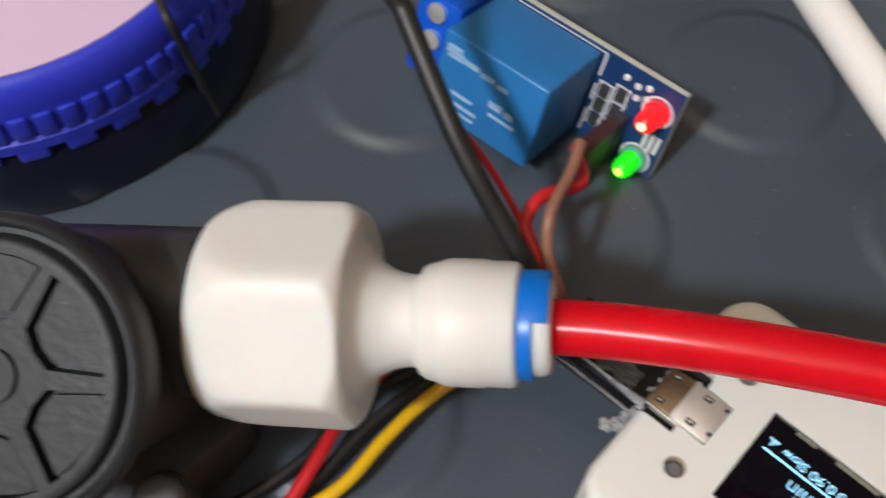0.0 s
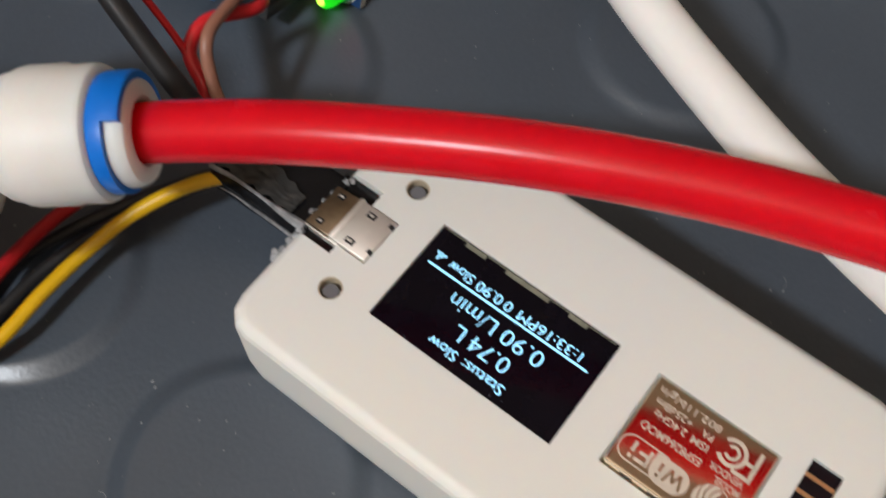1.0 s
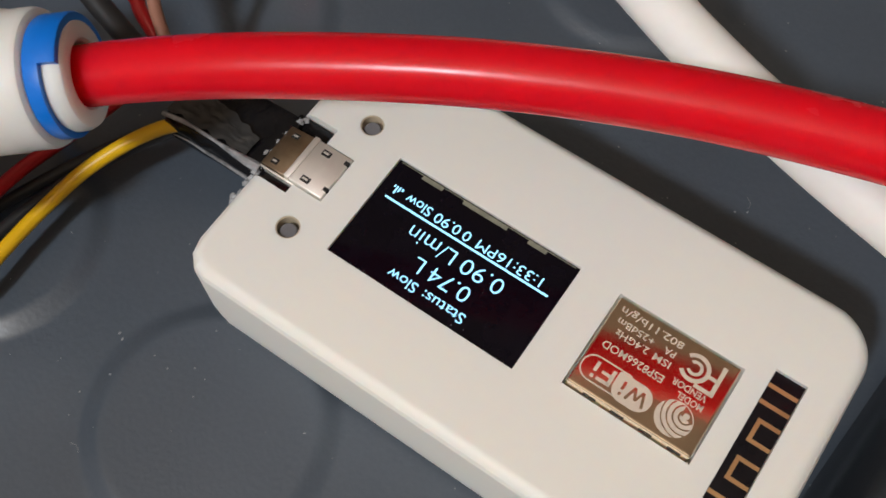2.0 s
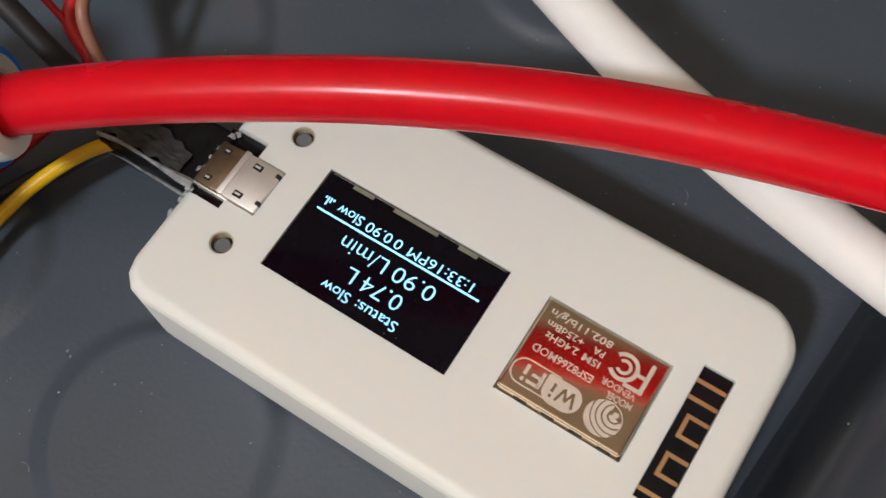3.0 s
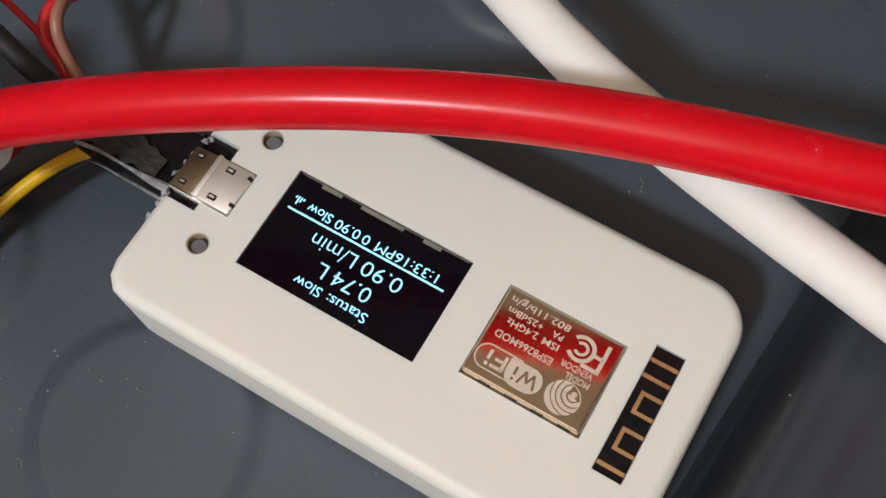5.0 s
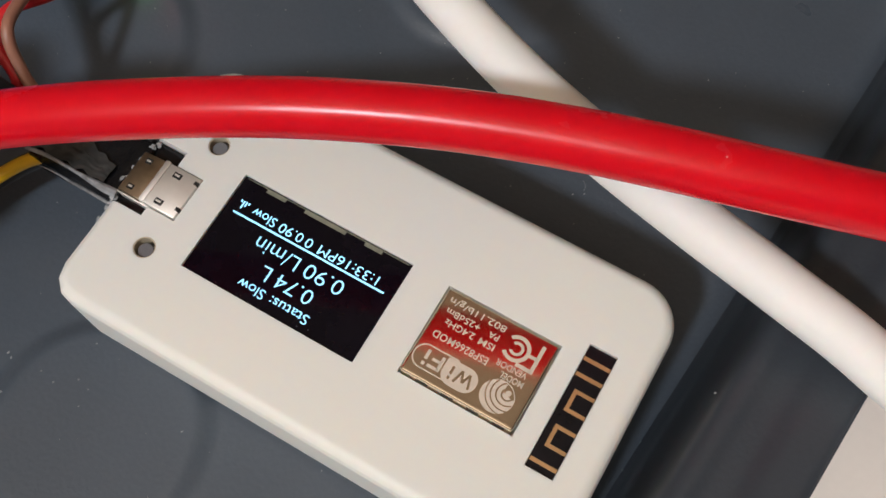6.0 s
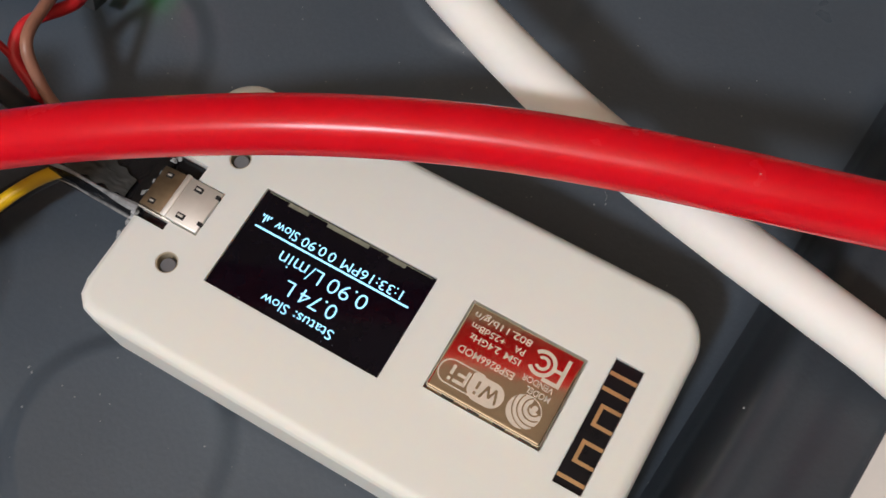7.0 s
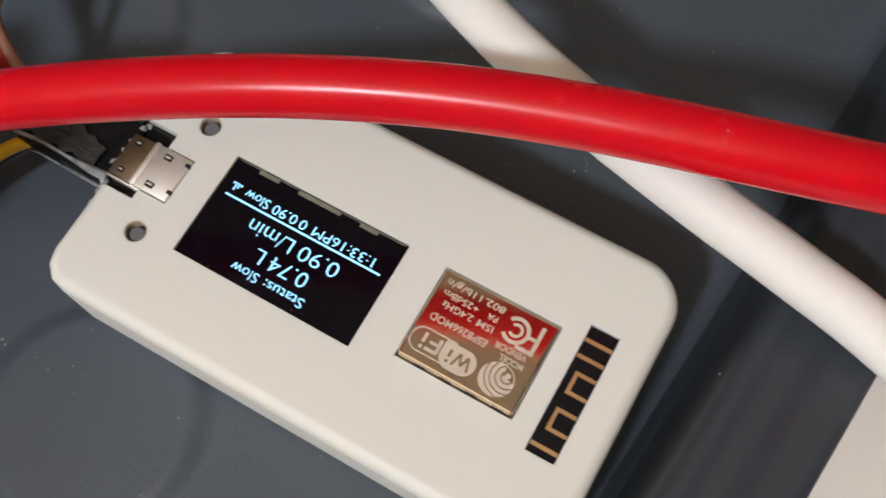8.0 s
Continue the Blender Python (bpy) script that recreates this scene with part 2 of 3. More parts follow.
ETCH = material("etched_metal", (0.76, 0.66, 0.55), rough=0.75, metal=0.45, vary=0.06, scale=400)
GOLD = material("gold_trace", (0.72, 0.45, 0.22), rough=0.36, metal=0.8, vary=0.1, scale=400)
PCB_BLACK = material("black_board", (0.008, 0.007, 0.009), rough=0.22, spec=0.25, specks=((420, 0.07, (0.3, 0.3, 0.3)),), vary=0.3, scale=300)
PCB_BLUE = material("blue_board", (0.012, 0.045, 0.15), rough=0.3, vary=0.2, scale=200)
PCB_EDGE = material("board_edge", (0.6, 0.6, 0.52), rough=0.6, vary=0.1, scale=300)
# maroon carries the red lamp's light that falls on the top socket
SOCKET_RED_LIT = material("maroon_lamp_tint", (0.055, 0.014, 0.014), rough=0.45, vary=0.2, scale=200)
SILK = material("silkscreen", (0.75, 0.75, 0.75), rough=0.6, vary=0.06)
RELAY = material("relay_plastic", (0.025, 0.19, 0.50), rough=0.36, vary=0.1, scale=120, bump=0.15)
RELAY_INK = material("relay_ink", (0.32, 0.5, 0.72), rough=0.5, vary=0.2, scale=500)
TERM_BLUE = material("terminal_plastic", (0.005, 0.10, 0.62), rough=0.32, vary=0.1)
LED_RED = material("lit_red_lens", (0.3, 0.005, 0.008), rough=0.3, emit=(1.0, 0.012, 0.015), emit_strength=1.2)
LED_RED_CORE = material("lit_red_core", (1, 0.6, 0.3), emit=(1.0, 0.5, 0.25), emit_strength=2.5)
LED_GREEN = material("lit_green_lens", (0.01, 0.3, 0.01), rough=0.3, emit=(0.01, 1.0, 0.01), emit_strength=0.75)
LED_GREEN_CORE = material("lit_green_core", (0.6, 1, 0.2), emit=(0.5, 1.0, 0.05), emit_strength=1.6)
CLEAR_GREEN = material("clear_green_lens", (0.12, 0.4, 0.3), rough=0.2)
LID_BLUE = material("lid_plastic", (0.03, 0.045, 0.58), rough=0.4, vary=0.15, scale=60, bump=0.1)
JAR_DARK = material("jar_dark_plastic", (0.006, 0.006, 0.02), rough=0.4, vary=0.2)
LID_TOP = material("lid_label", (0.70, 0.52, 0.68), rough=0.5, vary=0.04, scale=40)
PEG = material("grey_peg", (0.15, 0.15, 0.16), rough=0.4, vary=0.1)
HOLE_RIM = material("brown_rim", (0.5, 0.42, 0.30), rough=0.6, vary=0.1)
FILM = material("tape_film", (0.010, 0.010, 0.010), color2=(0.06, 0.06, 0.058), rough=0.2, scale=110, bump=0.5, bump_scale=300)
# clouded tape, its colour lifted to hold the white glint on the ridge
CLEAR_TAPE = material("clouded_tape_glint", (0.26, 0.265, 0.27), rough=0.13, vary=0.6, scale=500, bump=1.0, bump_scale=500)
GLUE = material("clear_glue", (0.34, 0.34, 0.34), rough=0.22, vary=0.2, scale=400, bump=0.8, bump_scale=600)
LINT = material("pale_lint", (0.30, 0.31, 0.32), rough=0.8, vary=0.2, scale=400)
TABLE = material("table_paint", (0.80, 0.74, 0.68), rough=0.5, vary=0.04, scale=12)
PAINT = material("room_paint", (0.24, 0.19, 0.15), rough=0.8, vary=0.05, scale=3)
CEILING = material("ceiling_paint", (0.84, 0.66, 0.49), rough=0.8, vary=0.03, scale=3)

# ---- unseen room added to close the place and set the fill light ----
def room():
    def wall(name, a, b, label):
        bm = box(*a, *b)
        ob = link(name, bm, PAINT)
        return tagged(ob, label, "wall", kind="structure")
    wall("wall_north", (-1400, 1300, -760), (1400, 1400, 1500), "plain brown-grey room wall, unseen, added to bounce fill light")
    wall("wall_south", (-1400, -1400, -760), (1400, -1300, 1500), "plain brown-grey room wall, unseen, added to bounce fill light")
    wall("wall_east", (1300, -1300, -760), (1400, 1300, 1500), "plain brown-grey room wall, unseen, added to bounce fill light")
    wall("wall_west", (-1400, -1300, -760), (-1300, 1300, 1500), "plain brown-grey room wall, unseen, added to bounce fill light")
    tagged(link("ceiling", box(-1400, -1400, 1500, 1400, 1400, 1600), CEILING), "plain warm cream painted ceiling", "ceiling", kind="structure")
    tagged(link("floor", box(-1400, -1400, -860, 1400, 1400, -760), PAINT), "plain grey room floor", "floor", kind="structure")
    t = thing("table", "white painted table under the black tray", "table", at=(0, 0, -760))
    part("tabletop", box(-420, -350, 730, 420, 350, 757.0, 3), TABLE, t)
    for x in (-380, 380):
        for y in (-310, 310):
            part("leg", box(x - 22, y - 22, 0, x + 22, y + 22, 729, 3), TABLE, t)


room()


# ---- the tray: a floor with raised discs, and its rising wall ----
RING_X, RING_Y, PITCH_X, PITCH_Y, TRAY_TURN = -3.6, -35.8, 41.0, 45.0, radians(5.2)


def disc_height(x, y):
    c, n = math.cos(TRAY_TURN), math.sin(TRAY_TURN)
    u, v = c * (x - RING_X) - n * (y - RING_Y), n * (x - RING_X) + c * (y - RING_Y)
    d = math.hypot(u - min(0, round(u / PITCH_X)) * PITCH_X, v - round(v / PITCH_Y) * PITCH_Y)
    k = min(1, max(0, (16.4 - d) / 3.5))
    rise = max(0, (x - math.tan(TRAY_TURN) * y - 54.0) / 5.4)  # the floor curves up to the wall
    return 1.1 * k * k * (3 - 2 * k) - 1.1 + 2.4 * rise ** 2.9  # a soft flank round a flat disc


def tray():
    t = thing("tray", "dark grey plastic tray with raised round discs, dusty", "tray", at=(0, 0, 0))
    bm = bmesh.new()
    step, skew = 0.4, math.tan(TRAY_TURN)
    foot = lambda y: 59.4 + skew * y
    nx, ny = round(252 / step), round(190 / step)
    rows = []
    for i in range(nx + 1):
        x = -182.8 + i * step
        rows.append([bm.verts.new((min(x, foot(y)), y, disc_height(min(x, foot(y)), y))) for y in (-95 + j * step for j in range(ny + 1))])
    for i in range(nx):
        for j in range(ny):
            if rows[i][j].co.x < foot(rows[i][j].co.y) - 1e-4:
                bm.faces.new((rows[i][j], rows[i + 1][j], rows[i + 1][j + 1], rows[i][j + 1]))
    bmesh.ops.remove_doubles(bm, verts=[v for r in rows[nx - 60:] for v in r], dist=1e-4)
    for v in [v for v in bm.verts if not v.link_faces]:
        bm.verts.remove(v)
    part("tray_floor", bm, TRAY, t, smooth=60)
    # wall: foot fillet, steep side with shallow flutes, rounded rim and outer flange
    prof = [(59.4, 1.3), (60.0, 2.4), (60.6, 3.8), (61.3, 5.5), (61.8, 10), (62.3, 15), (63.0, 18.4), (64.0, 20.4), (65.6, 21.0), (67.4, 20.6), (69.6, 20.7), (72.0, 21.8), (74.4, 22.2), (75.6, 22.3), (76.4, 21.9), (76.8, 21.0), (76.8, 12), (76.8, 0), (76.8, -2.9)]
    fine = [(p.x, p.y) for p in smooth_path([(x, z, 0) for x, z in prof], 4)]
    bm = bmesh.new()
    n = 60
    rows = []
    for k in range(n + 1):
        y = -95 + 190 * k / n
        rows.append([bm.verts.new((x + skew * y, y, z)) for x, z in fine])
    for a, b in zip(rows, rows[1:]):
        for i in range(len(fine) - 1):
            bm.faces.new((a[i], a[i + 1], b[i + 1], b[i]))
    bmesh.ops.recalc_face_normals(bm, faces=bm.faces)
    part("tray_wall", bm, TRAY_SHADED, t, "smooth tray rim, shade put into its darker colour", smooth=70)
    for name, a, b in (("tray_wall", (-186, -99, -2.9), (69, -95, 22)), ("tray_wall", (-186, 95, -2.9), (86, 99, 22)), ("tray_wall", (-186, -95, -2.9), (-182, 95, 22))):
        part(name, box(*a, *b, 1.2), TRAY, t)
    part("tray_underside", box(-181.9, -94.9, -2.9, 48.0, 94.9, -2.1), TRAY, t)


tray()

# ---- printed case with the display board ----
TOP = 16.0


def case():
    t = thing("electronics_case", "off-white printed plastic case holding a small display board", "case")
    x0, y0, x1, y1 = -13.3, -24.95, 56.5, 12.7
    radii = (3.9, 4.5, 6.0, 5.5)
    f = 1.7
    lid_levels = [(outline(x0, y0, x1, y1, radii, first=3), 3.5)]
    for k in range(7):  # printed shoulder in soft facets
        a = radians((0, 14, 35, 49, 66, 80, 90)[k])
        lid_levels.append((outline(x0, y0, x1, y1, radii, f * (1 - math.cos(a)), first=3), TOP - f + f * math.sin(a)))
    lid = loft(lid_levels)
    cutters = [
        box(0, -14.3, TOP - 1.5, 24.85, 0, TOP + 3),
        box(30.0, -12.55, TOP - 1.6, 45.45, -0.15, TOP + 3),
        box(48.2, -14.7, TOP - 1.4, 51.85, 1.85, TOP + 3),
        box(-20, -11.3, TOP - 6, -8.3, -1.2, TOP + 3),
        box(-9, -9.95, TOP - 4.4, -4.25, -3.4, TOP + 3),
    ]
    for y in (1.7, -14.6):
        cutters.append(lathe([(0, TOP - 3), (1.45, TOP - 3), (1.45, TOP + 3), (0, TOP + 3)], 28, m=Matrix.Translation((-5.35, y, 0))))
    part("lid", cut(lid, cutters), WHITE_PRINT, t, smooth=16)
    base = loft([(outline(x0, y0, x1, y1, radii, 1.1, first=3), 0.0), (outline(x0, y0, x1, y1, radii, 0.5, first=3), 0.35), (outline(x0, y0, x1, y1, radii, 0.25, first=3), 1.0), (outline(x0, y0, x1, y1, radii, 0.25, first=3), 3.1)])
    part("base", base, WHITE_PRINT, t)
    part("seam", plate(outline(x0, y0, x1, y1, radii, 0.75, first=3), 3.1, 3.5), SEAM, t)
    for y in (1.7, -14.6):
        part("hole_sleeve", lathe([(1.44, TOP - 2.95), (1.44, TOP - 0.12), (1.3, TOP - 0.12), (1.3, TOP - 2.95), (1.44, TOP - 2.95)], 28, m=Matrix.Translation((-5.35, y, 0))), HOLE_RIM, t, "brown hole rim")
        part("screw_peg", lathe([(0, TOP - 2.9), (1.05, TOP - 2.9), (1.05, TOP - 0.75), (0.9, TOP - 0.6), (0, TOP - 0.6)], 24, m=Matrix.Translation((-5.25, y - 0.15, 0))), PEG, t, "grey peg in a screw hole")
    # display
    scr = part("display", box(0.05, -14.25, TOP - 1.45, 24.8, -0.05, TOP - 0.35), GLASS_BLACK, t, "black glass display with lit blue-white writing")
    z = TOP - 0.335
    part("display_line", box(1.3, -5.04, z - 0.01, 23.5, -4.8, z + 0.012), PIXEL, scr)
    for text, start, end, y, size, bold in (
            ("1:33:16PM", 22.1, 13.5, -3.88, 1.85, -0.012), ("0", 12.5, 11.55, -3.83, 1.85, -0.01), ("0.90", 11.05, 7.6, -3.78, 1.85, -0.008), ("Slow", 6.95, 3.5, -3.7, 1.85, -0.004),
            ("0.90", 18.95, 13.45, -6.95, 2.85, -0.035), ("L/min", 12.45, 6.2, -6.95, 2.85, -0.035), ("0.74", 16.35, 11.15, -9.85, 2.85, -0.035), ("L", 10.15, 8.9, -9.85, 2.85, -0.035),
            ("Status:", 17.4, 11.9, -12.45, 1.85, -0.006), ("Slow", 11.0, 7.2, -12.4, 1.85, -0.004)):
        written(text, start, end, y, size, PIXEL, scr, z, bold)
    for k, h in enumerate((0.35, 0.7, 1.1, 0.35)):
        part("signal_bar", box(2.5 - 0.36 * k, -3.05 - h, z - 0.01, 2.7 - 0.36 * k, -3.05, z + 0.012), PIXEL, scr)
    for a, b in ((3.5, 6.4), (9.2, 15.3), (18.1, 20.6)):
        part("edge_pad", box(a, -0.75, z - 0.01, b, -0.25, z + 0.01), FLEX, scr, "dull grey-green contact strip")
    part("edge_line", box(0.4, -0.28, z - 0.01, 24.3, -0.18, z + 0.008), FLEX, scr)


case()


def wireless_module():
    t = thing("wireless_module", "small plated metal radio shield set in the case", "module")
    sx0, sy0, sx1, sy1, zt = 30.25, -12.3, 45.2, -0.35, TOP + 0.45
    body = box(sx0, sy0, TOP - 1.5, sx1, sy1, zt, 0.28, 3)
    shield = part("shield", body, SHIELD, t, "shiny nickel shield with etched marks", smooth=None)
    for k in range(4):
        x = sx0 + 2.2 + 3.4 * k
        part("spring_slot", box(x, sy0 - 0.06, TOP - 0.5, x + 1.6, sy0 + 0.04, TOP - 0.1), PCB_BLACK, shield)
    z = zt + 0.004
    for text, start, end, y, size in (("MODEL", 43.75, 40.7, -6.85, 1.15), ("VENDOR", 43.6, 39.6, -5.7, 1.15), ("ESP8266MOD", 38.75, 31.4, -6.35, 1.35), ("ISM", 38.6, 36.6, -4.5, 1.25),
                                      ("2.4GHz", 35.9, 31.9, -4.45, 1.25), ("PA", 38.5, 37.2, -3.15, 1.2), ("+25dBm", 35.9, 31.4, -3.1, 1.2), ("802.11b/g/n", 38.75, 31.1, -1.7, 1.25)):
        written(text, start, end, y, size, ETCH, shield, z, 0.012, 0.006)
    def bar(xa, ya, xb, yb, w):
        """A flat stroke from one point to another."""
        d = Vector((xb - xa, yb - ya, 0)).normalized() * w / 2
        n = Vector((-d.y, d.x, 0))
        return plate([(p.x, p.y) for p in (Vector((xa, ya, 0)) - n, Vector((xb, yb, 0)) - n, Vector((xb, yb, 0)) + n, Vector((xa, ya, 0)) + n)], z - 0.05, z + 0.006)
    # swirl: a disc with curved slits, open to one side where a thin ring and a dot stand
    cx, cy = 41.75, -9.5
    disc = lathe([(0, z - 0.05), (2.1, z - 0.05), (2.1, z + 0.003), (0, z + 0.003)], 48, m=Matrix.Translation((cx, cy, 0)))
    ox, oy = cx + 1.0, cy + 0.75
    slits = [arc_strip(ox, oy, r, r + w, 60, 400, z + 0.5, h=1.0) for r, w in ((0.62, 0.2), (1.3, 0.17), (1.95, 0.16), (2.55, 0.14))]
    slits.append(plate([(ox - 0.6, oy + 0.05), (ox + 3, oy - 0.9), (ox + 3, oy + 3), (ox - 0.5, oy + 3)], z - 0.5, z + 0.5))
    part("swirl_mark", cut(disc, slits), ETCH, shield)
    part("swirl_ring", arc_strip(cx, cy, 1.98, 2.1, -30, 110, z), ETCH, shield)
    part("swirl_dot", lathe([(0, z - 0.03), (0.36, z - 0.03), (0.36, z + 0.004), (0, z + 0.004)], 16, m=Matrix.Translation((cx + 1.0, cy + 0.95, 0))), ETCH, shield)
    # pill in two halves: a filled one with strokes cut out, an outlined one with strokes
    pill = plate(outline(34.6, -11.3, 39.1, -8.1, (1.5, 1.55, 1.55, 0.3)), z - 0.05, z + 0.003)
    strokes = [bar(*q) for q in ((38.4, -10.6, 37.9, -8.85, 0.3), (37.9, -8.85, 37.4, -10.2, 0.3), (37.4, -10.2, 36.9, -8.85, 0.3), (36.9, -8.85, 36.4, -10.6, 0.3), (35.7, -9.9, 35.7, -8.85, 0.32), (35.7, -10.6, 35.7, -10.22, 0.32))]
    for b in strokes:
        bmesh.ops.scale(b, vec=(1, 1, 8), verts=b.verts, space=Matrix.Translation((0, 0, -z)))
    part("pill_mark", cut(pill, strokes), ETCH, shield)
    part("pill_ring", cut(plate(outline(30.55, -11.1, 36.0, -7.9, (1.5, 0.2, 0.2, 1.5)), z - 0.05, z + 0.002), [plate(outline(30.72, -10.93, 37.0, -8.07, (1.35, 0.1, 0.1, 1.35)), z - 0.2, z + 0.2)]), ETCH, shield)
    for q in ((34.2, -10.5, 34.2, -8.5, 0.42), (34.2, -10.3, 32.75, -10.3, 0.4), (34.2, -9.35, 33.0, -9.35, 0.38), (32.25, -9.75, 32.25, -8.5, 0.4), (32.25, -10.55, 32.25, -10.1, 0.4)):
        part("pill_bar", bar(*q), ETCH, shield)
    # certification mark: nested open rings and two bars on a stem
    for r, w in ((1.75, 0.5), (0.92, 0.38)):
        part("arc_mark", arc_strip(40.95, -3.2, r - w, r, 215, 500, z), ETCH, shield)
    for q in ((43.75, -5.2, 43.75, -1.3, 0.5), (43.75, -4.95, 41.7, -4.95, 0.5), (43.75, -3.25, 42.6, -3.25, 0.45)):
        part("bar_mark", bar(*q), ETCH, shield)
    # the shield sits with its front edge a little proud
    tip = Matrix.Translation(Vector((0, -6.3, zt)) * MM) @ Matrix.Rotation(-0.077, 4, "X") @ Matrix.Translation(Vector((0, 6.3, -zt)) * MM)
    shield.matrix_basis = Matrix.Translation((0, 0, 0.00012)) @ tip
    # antenna board
    board = part("antenna_board", box(48.25, -14.65, TOP - 1.35, 51.8, 1.8, TOP - 0.55), PCB_BLACK, t, "black board with a gold meander trace")
    za = TOP - 0.545
    def strip(xa, ya, xb, yb):
        part("trace", box(xa, ya, za - 0.02, xb, yb, za + 0.02), GOLD, board)
    for y in (-0.2, -2.3):
        strip(48.3, y, 51.75, y + 0.5)
    for y in (-4.3, -9.05):
        strip(49.1, y, 51.75, y + 0.48)
        strip(49.1, y - 2.45, 51.75, y - 1.97)
        strip(49.1, y - 1.97, 49.58, y)
    strip(48.3, -13.75, 51.75, -13.25)


wireless_module()


def usb_plug():
    t = thing("usb_plug", "black taped micro plug with bare steel shell in the case", "plug")
    front = box(-9.3, -9.75, TOP - 1.7, -4.35, -3.55, TOP + 0.35, 0.22, 2)
    s = part("shell", front, STEEL, t, "bright plated steel plug shell", smooth=30)
    part("shell_step", box(-9.65, -9.85, TOP - 1.75, -9.15, -3.45, TOP + 0.5, 0.1), STEEL, s)
    rear = box(-13.4, -9.7, TOP - 1.7, -9.7, -3.6, TOP + 0.3, 0.2, 2)
    # slots are flat black plates that stand for the dark inside them
    slots = [box(-12.4, y, TOP, -11.4, y + 0.75, TOP + 0.32) for y in (-9.05, -5.0)]
    leaves = [box(-12.3, y + 0.28, TOP, -11.65, y + 0.55, TOP + 0.35, 0.02) for y in (-9.05, -5.0)]
    for bm in [rear] + slots + leaves:
        bmesh.ops.rotate(bm, cent=(-9.5, 0, TOP), matrix=Matrix.Rotation(radians(-9), 3, "Y"), verts=bm.verts)
    part("shell_rear", rear, STEEL_DIMMED, s, "rear half of the shell, dark reflection put into its colour")
    for y in (-9.15, -5.05):
        slots.append(box(-7.9, y, TOP, -6.7, y + 0.8, TOP + 0.37))
        leaves.append(box(-7.75, y + 0.3, TOP, -7.0, y + 0.6, TOP + 0.4, 0.02))
        slots.append(box(-4.9, y + 0.4, TOP - 0.4, -4.33, y + 0.95, TOP + 0.37))
    for bm in slots:
        part("latch_slot", bm, SLOT_BLACK, s, "black plate for the dark inside a shell slot")
    for bm in leaves:
        part("latch_leaf", bm, STEEL, s)
    part("shell_flange", box(-13.2, -10.05, TOP - 1.5, -8.2, -9.8, TOP - 0.15, 0.1), STEEL, s, "bright bent side of the shell")
    part("shell_band", box(-9.75, -9.8, TOP + 0.3, -8.95, -3.5, TOP + 0.62, 0.14), STEEL, s, "bright raised band across the shell")
    # black filler added to stand for the dark hollow of the notch
    part("notch_dark_fill", box(-14, -11.15, TOP - 5.9, -8.4, -1.3, TOP - 1.1, 0.3), BLACK_TAPE, t)
    body = box(-28, -11.0, TOP - 4.9, -12.6, -2.0, TOP - 0.45, 0.35, 2)
    bmesh.ops.subdivide_edges(body, edges=body.edges, cuts=7, use_grid_fill=True)
    for v in body.verts:
        k = 0.16 * noise.noise(v.co * 0.5) + 0.1 * noise.noise(v.co * 1.9)
        v.co += Vector((k, k, k))
        v.co.z -= max(0, -13 - v.co.x) * 0.10
        if v.co.z > TOP - 2.5:
            v.co.y += 0.5 if v.co.y < -9 else 0
    part("taped_body", body, BLACK_TAPE, t, "black tape wrapped body with glue", smooth=50)
    rnd = random.Random(8)
    run = [(-12.9, -10.4, 15.3), (-15.3, -10.4, 15.5), (-18.0, -10.4, 15.4), (-21.4, -10.3, 15.1), (-24.5, -10.3, 14.7), (-28.0, -10.4, 14.1)]
    for dy, dz, r in ((0, 0.1, 0.3), (-0.8, -2.9, 0.16)):
        edge = tube([(x + rnd.uniform(-0.3, 0.3), y + dy + rnd.uniform(-0.1, 0.1), z + dz + rnd.uniform(-0.06, 0.06)) for x, y, z in run], r, 8, 14, wobble=1.5)
        part("tape_edge", edge, CLEAR_TAPE, t, "clouded wrinkled tape edge, paled for the glint along it")
    film = bmesh.new()  # wrinkled clear tape over the rear of the body
    grid = [[film.verts.new((-28 + 0.42 * i, -9.9 + (0.35 - 0.006 * i) * j + 0.5 * noise.noise(Vector((i * 0.3, j * 0.2, 4))),
                             15.98 - 0.10 * max(0, 15 - 0.42 * i) + 0.22 * noise.noise(Vector((i * 0.35, j * 0.5, 1))) + 0.1 * noise.noise(Vector((i * 1.1, j * 1.3, 2)))))
             for j in range(17)] for i in range(31)]
    for a, b in zip(grid, grid[1:]):
        for j in range(len(b) - 1):
            film.faces.new((a[j], b[j], b[j + 1], a[j + 1]))
    below = bmesh.ops.extrude_face_region(film, geom=list(film.faces))
    bmesh.ops.translate(film, vec=(0, 0, -0.12), verts=[v for v in below["geom"] if isinstance(v, bmesh.types.BMVert)])
    bmesh.ops.recalc_face_normals(film, faces=film.faces)
    part("tape_film", film, FILM, t, "wrinkled clear tape with cloudy patches", smooth=70)
    for k in range(16):
        c = Vector((-13.5 + rnd.uniform(-0.3, 0.2), -10.2 + 0.5 * k, TOP - 0.55 + rnd.uniform(-0.3, 0.15)))
        bit = bmesh.new()
        bmesh.ops.create_icosphere(bit, subdivisions=2, radius=rnd.uniform(0.14, 0.34))
        for v in bit.verts:
            v.co = Vector((v.co.x * 0.8, v.co.y * 1.7, v.co.z * 0.6)) * (1 + 0.9 * noise.noise(v.co * 6 + c)) + c
        part("glue_crumb", bit, CLEAR_TAPE, t)
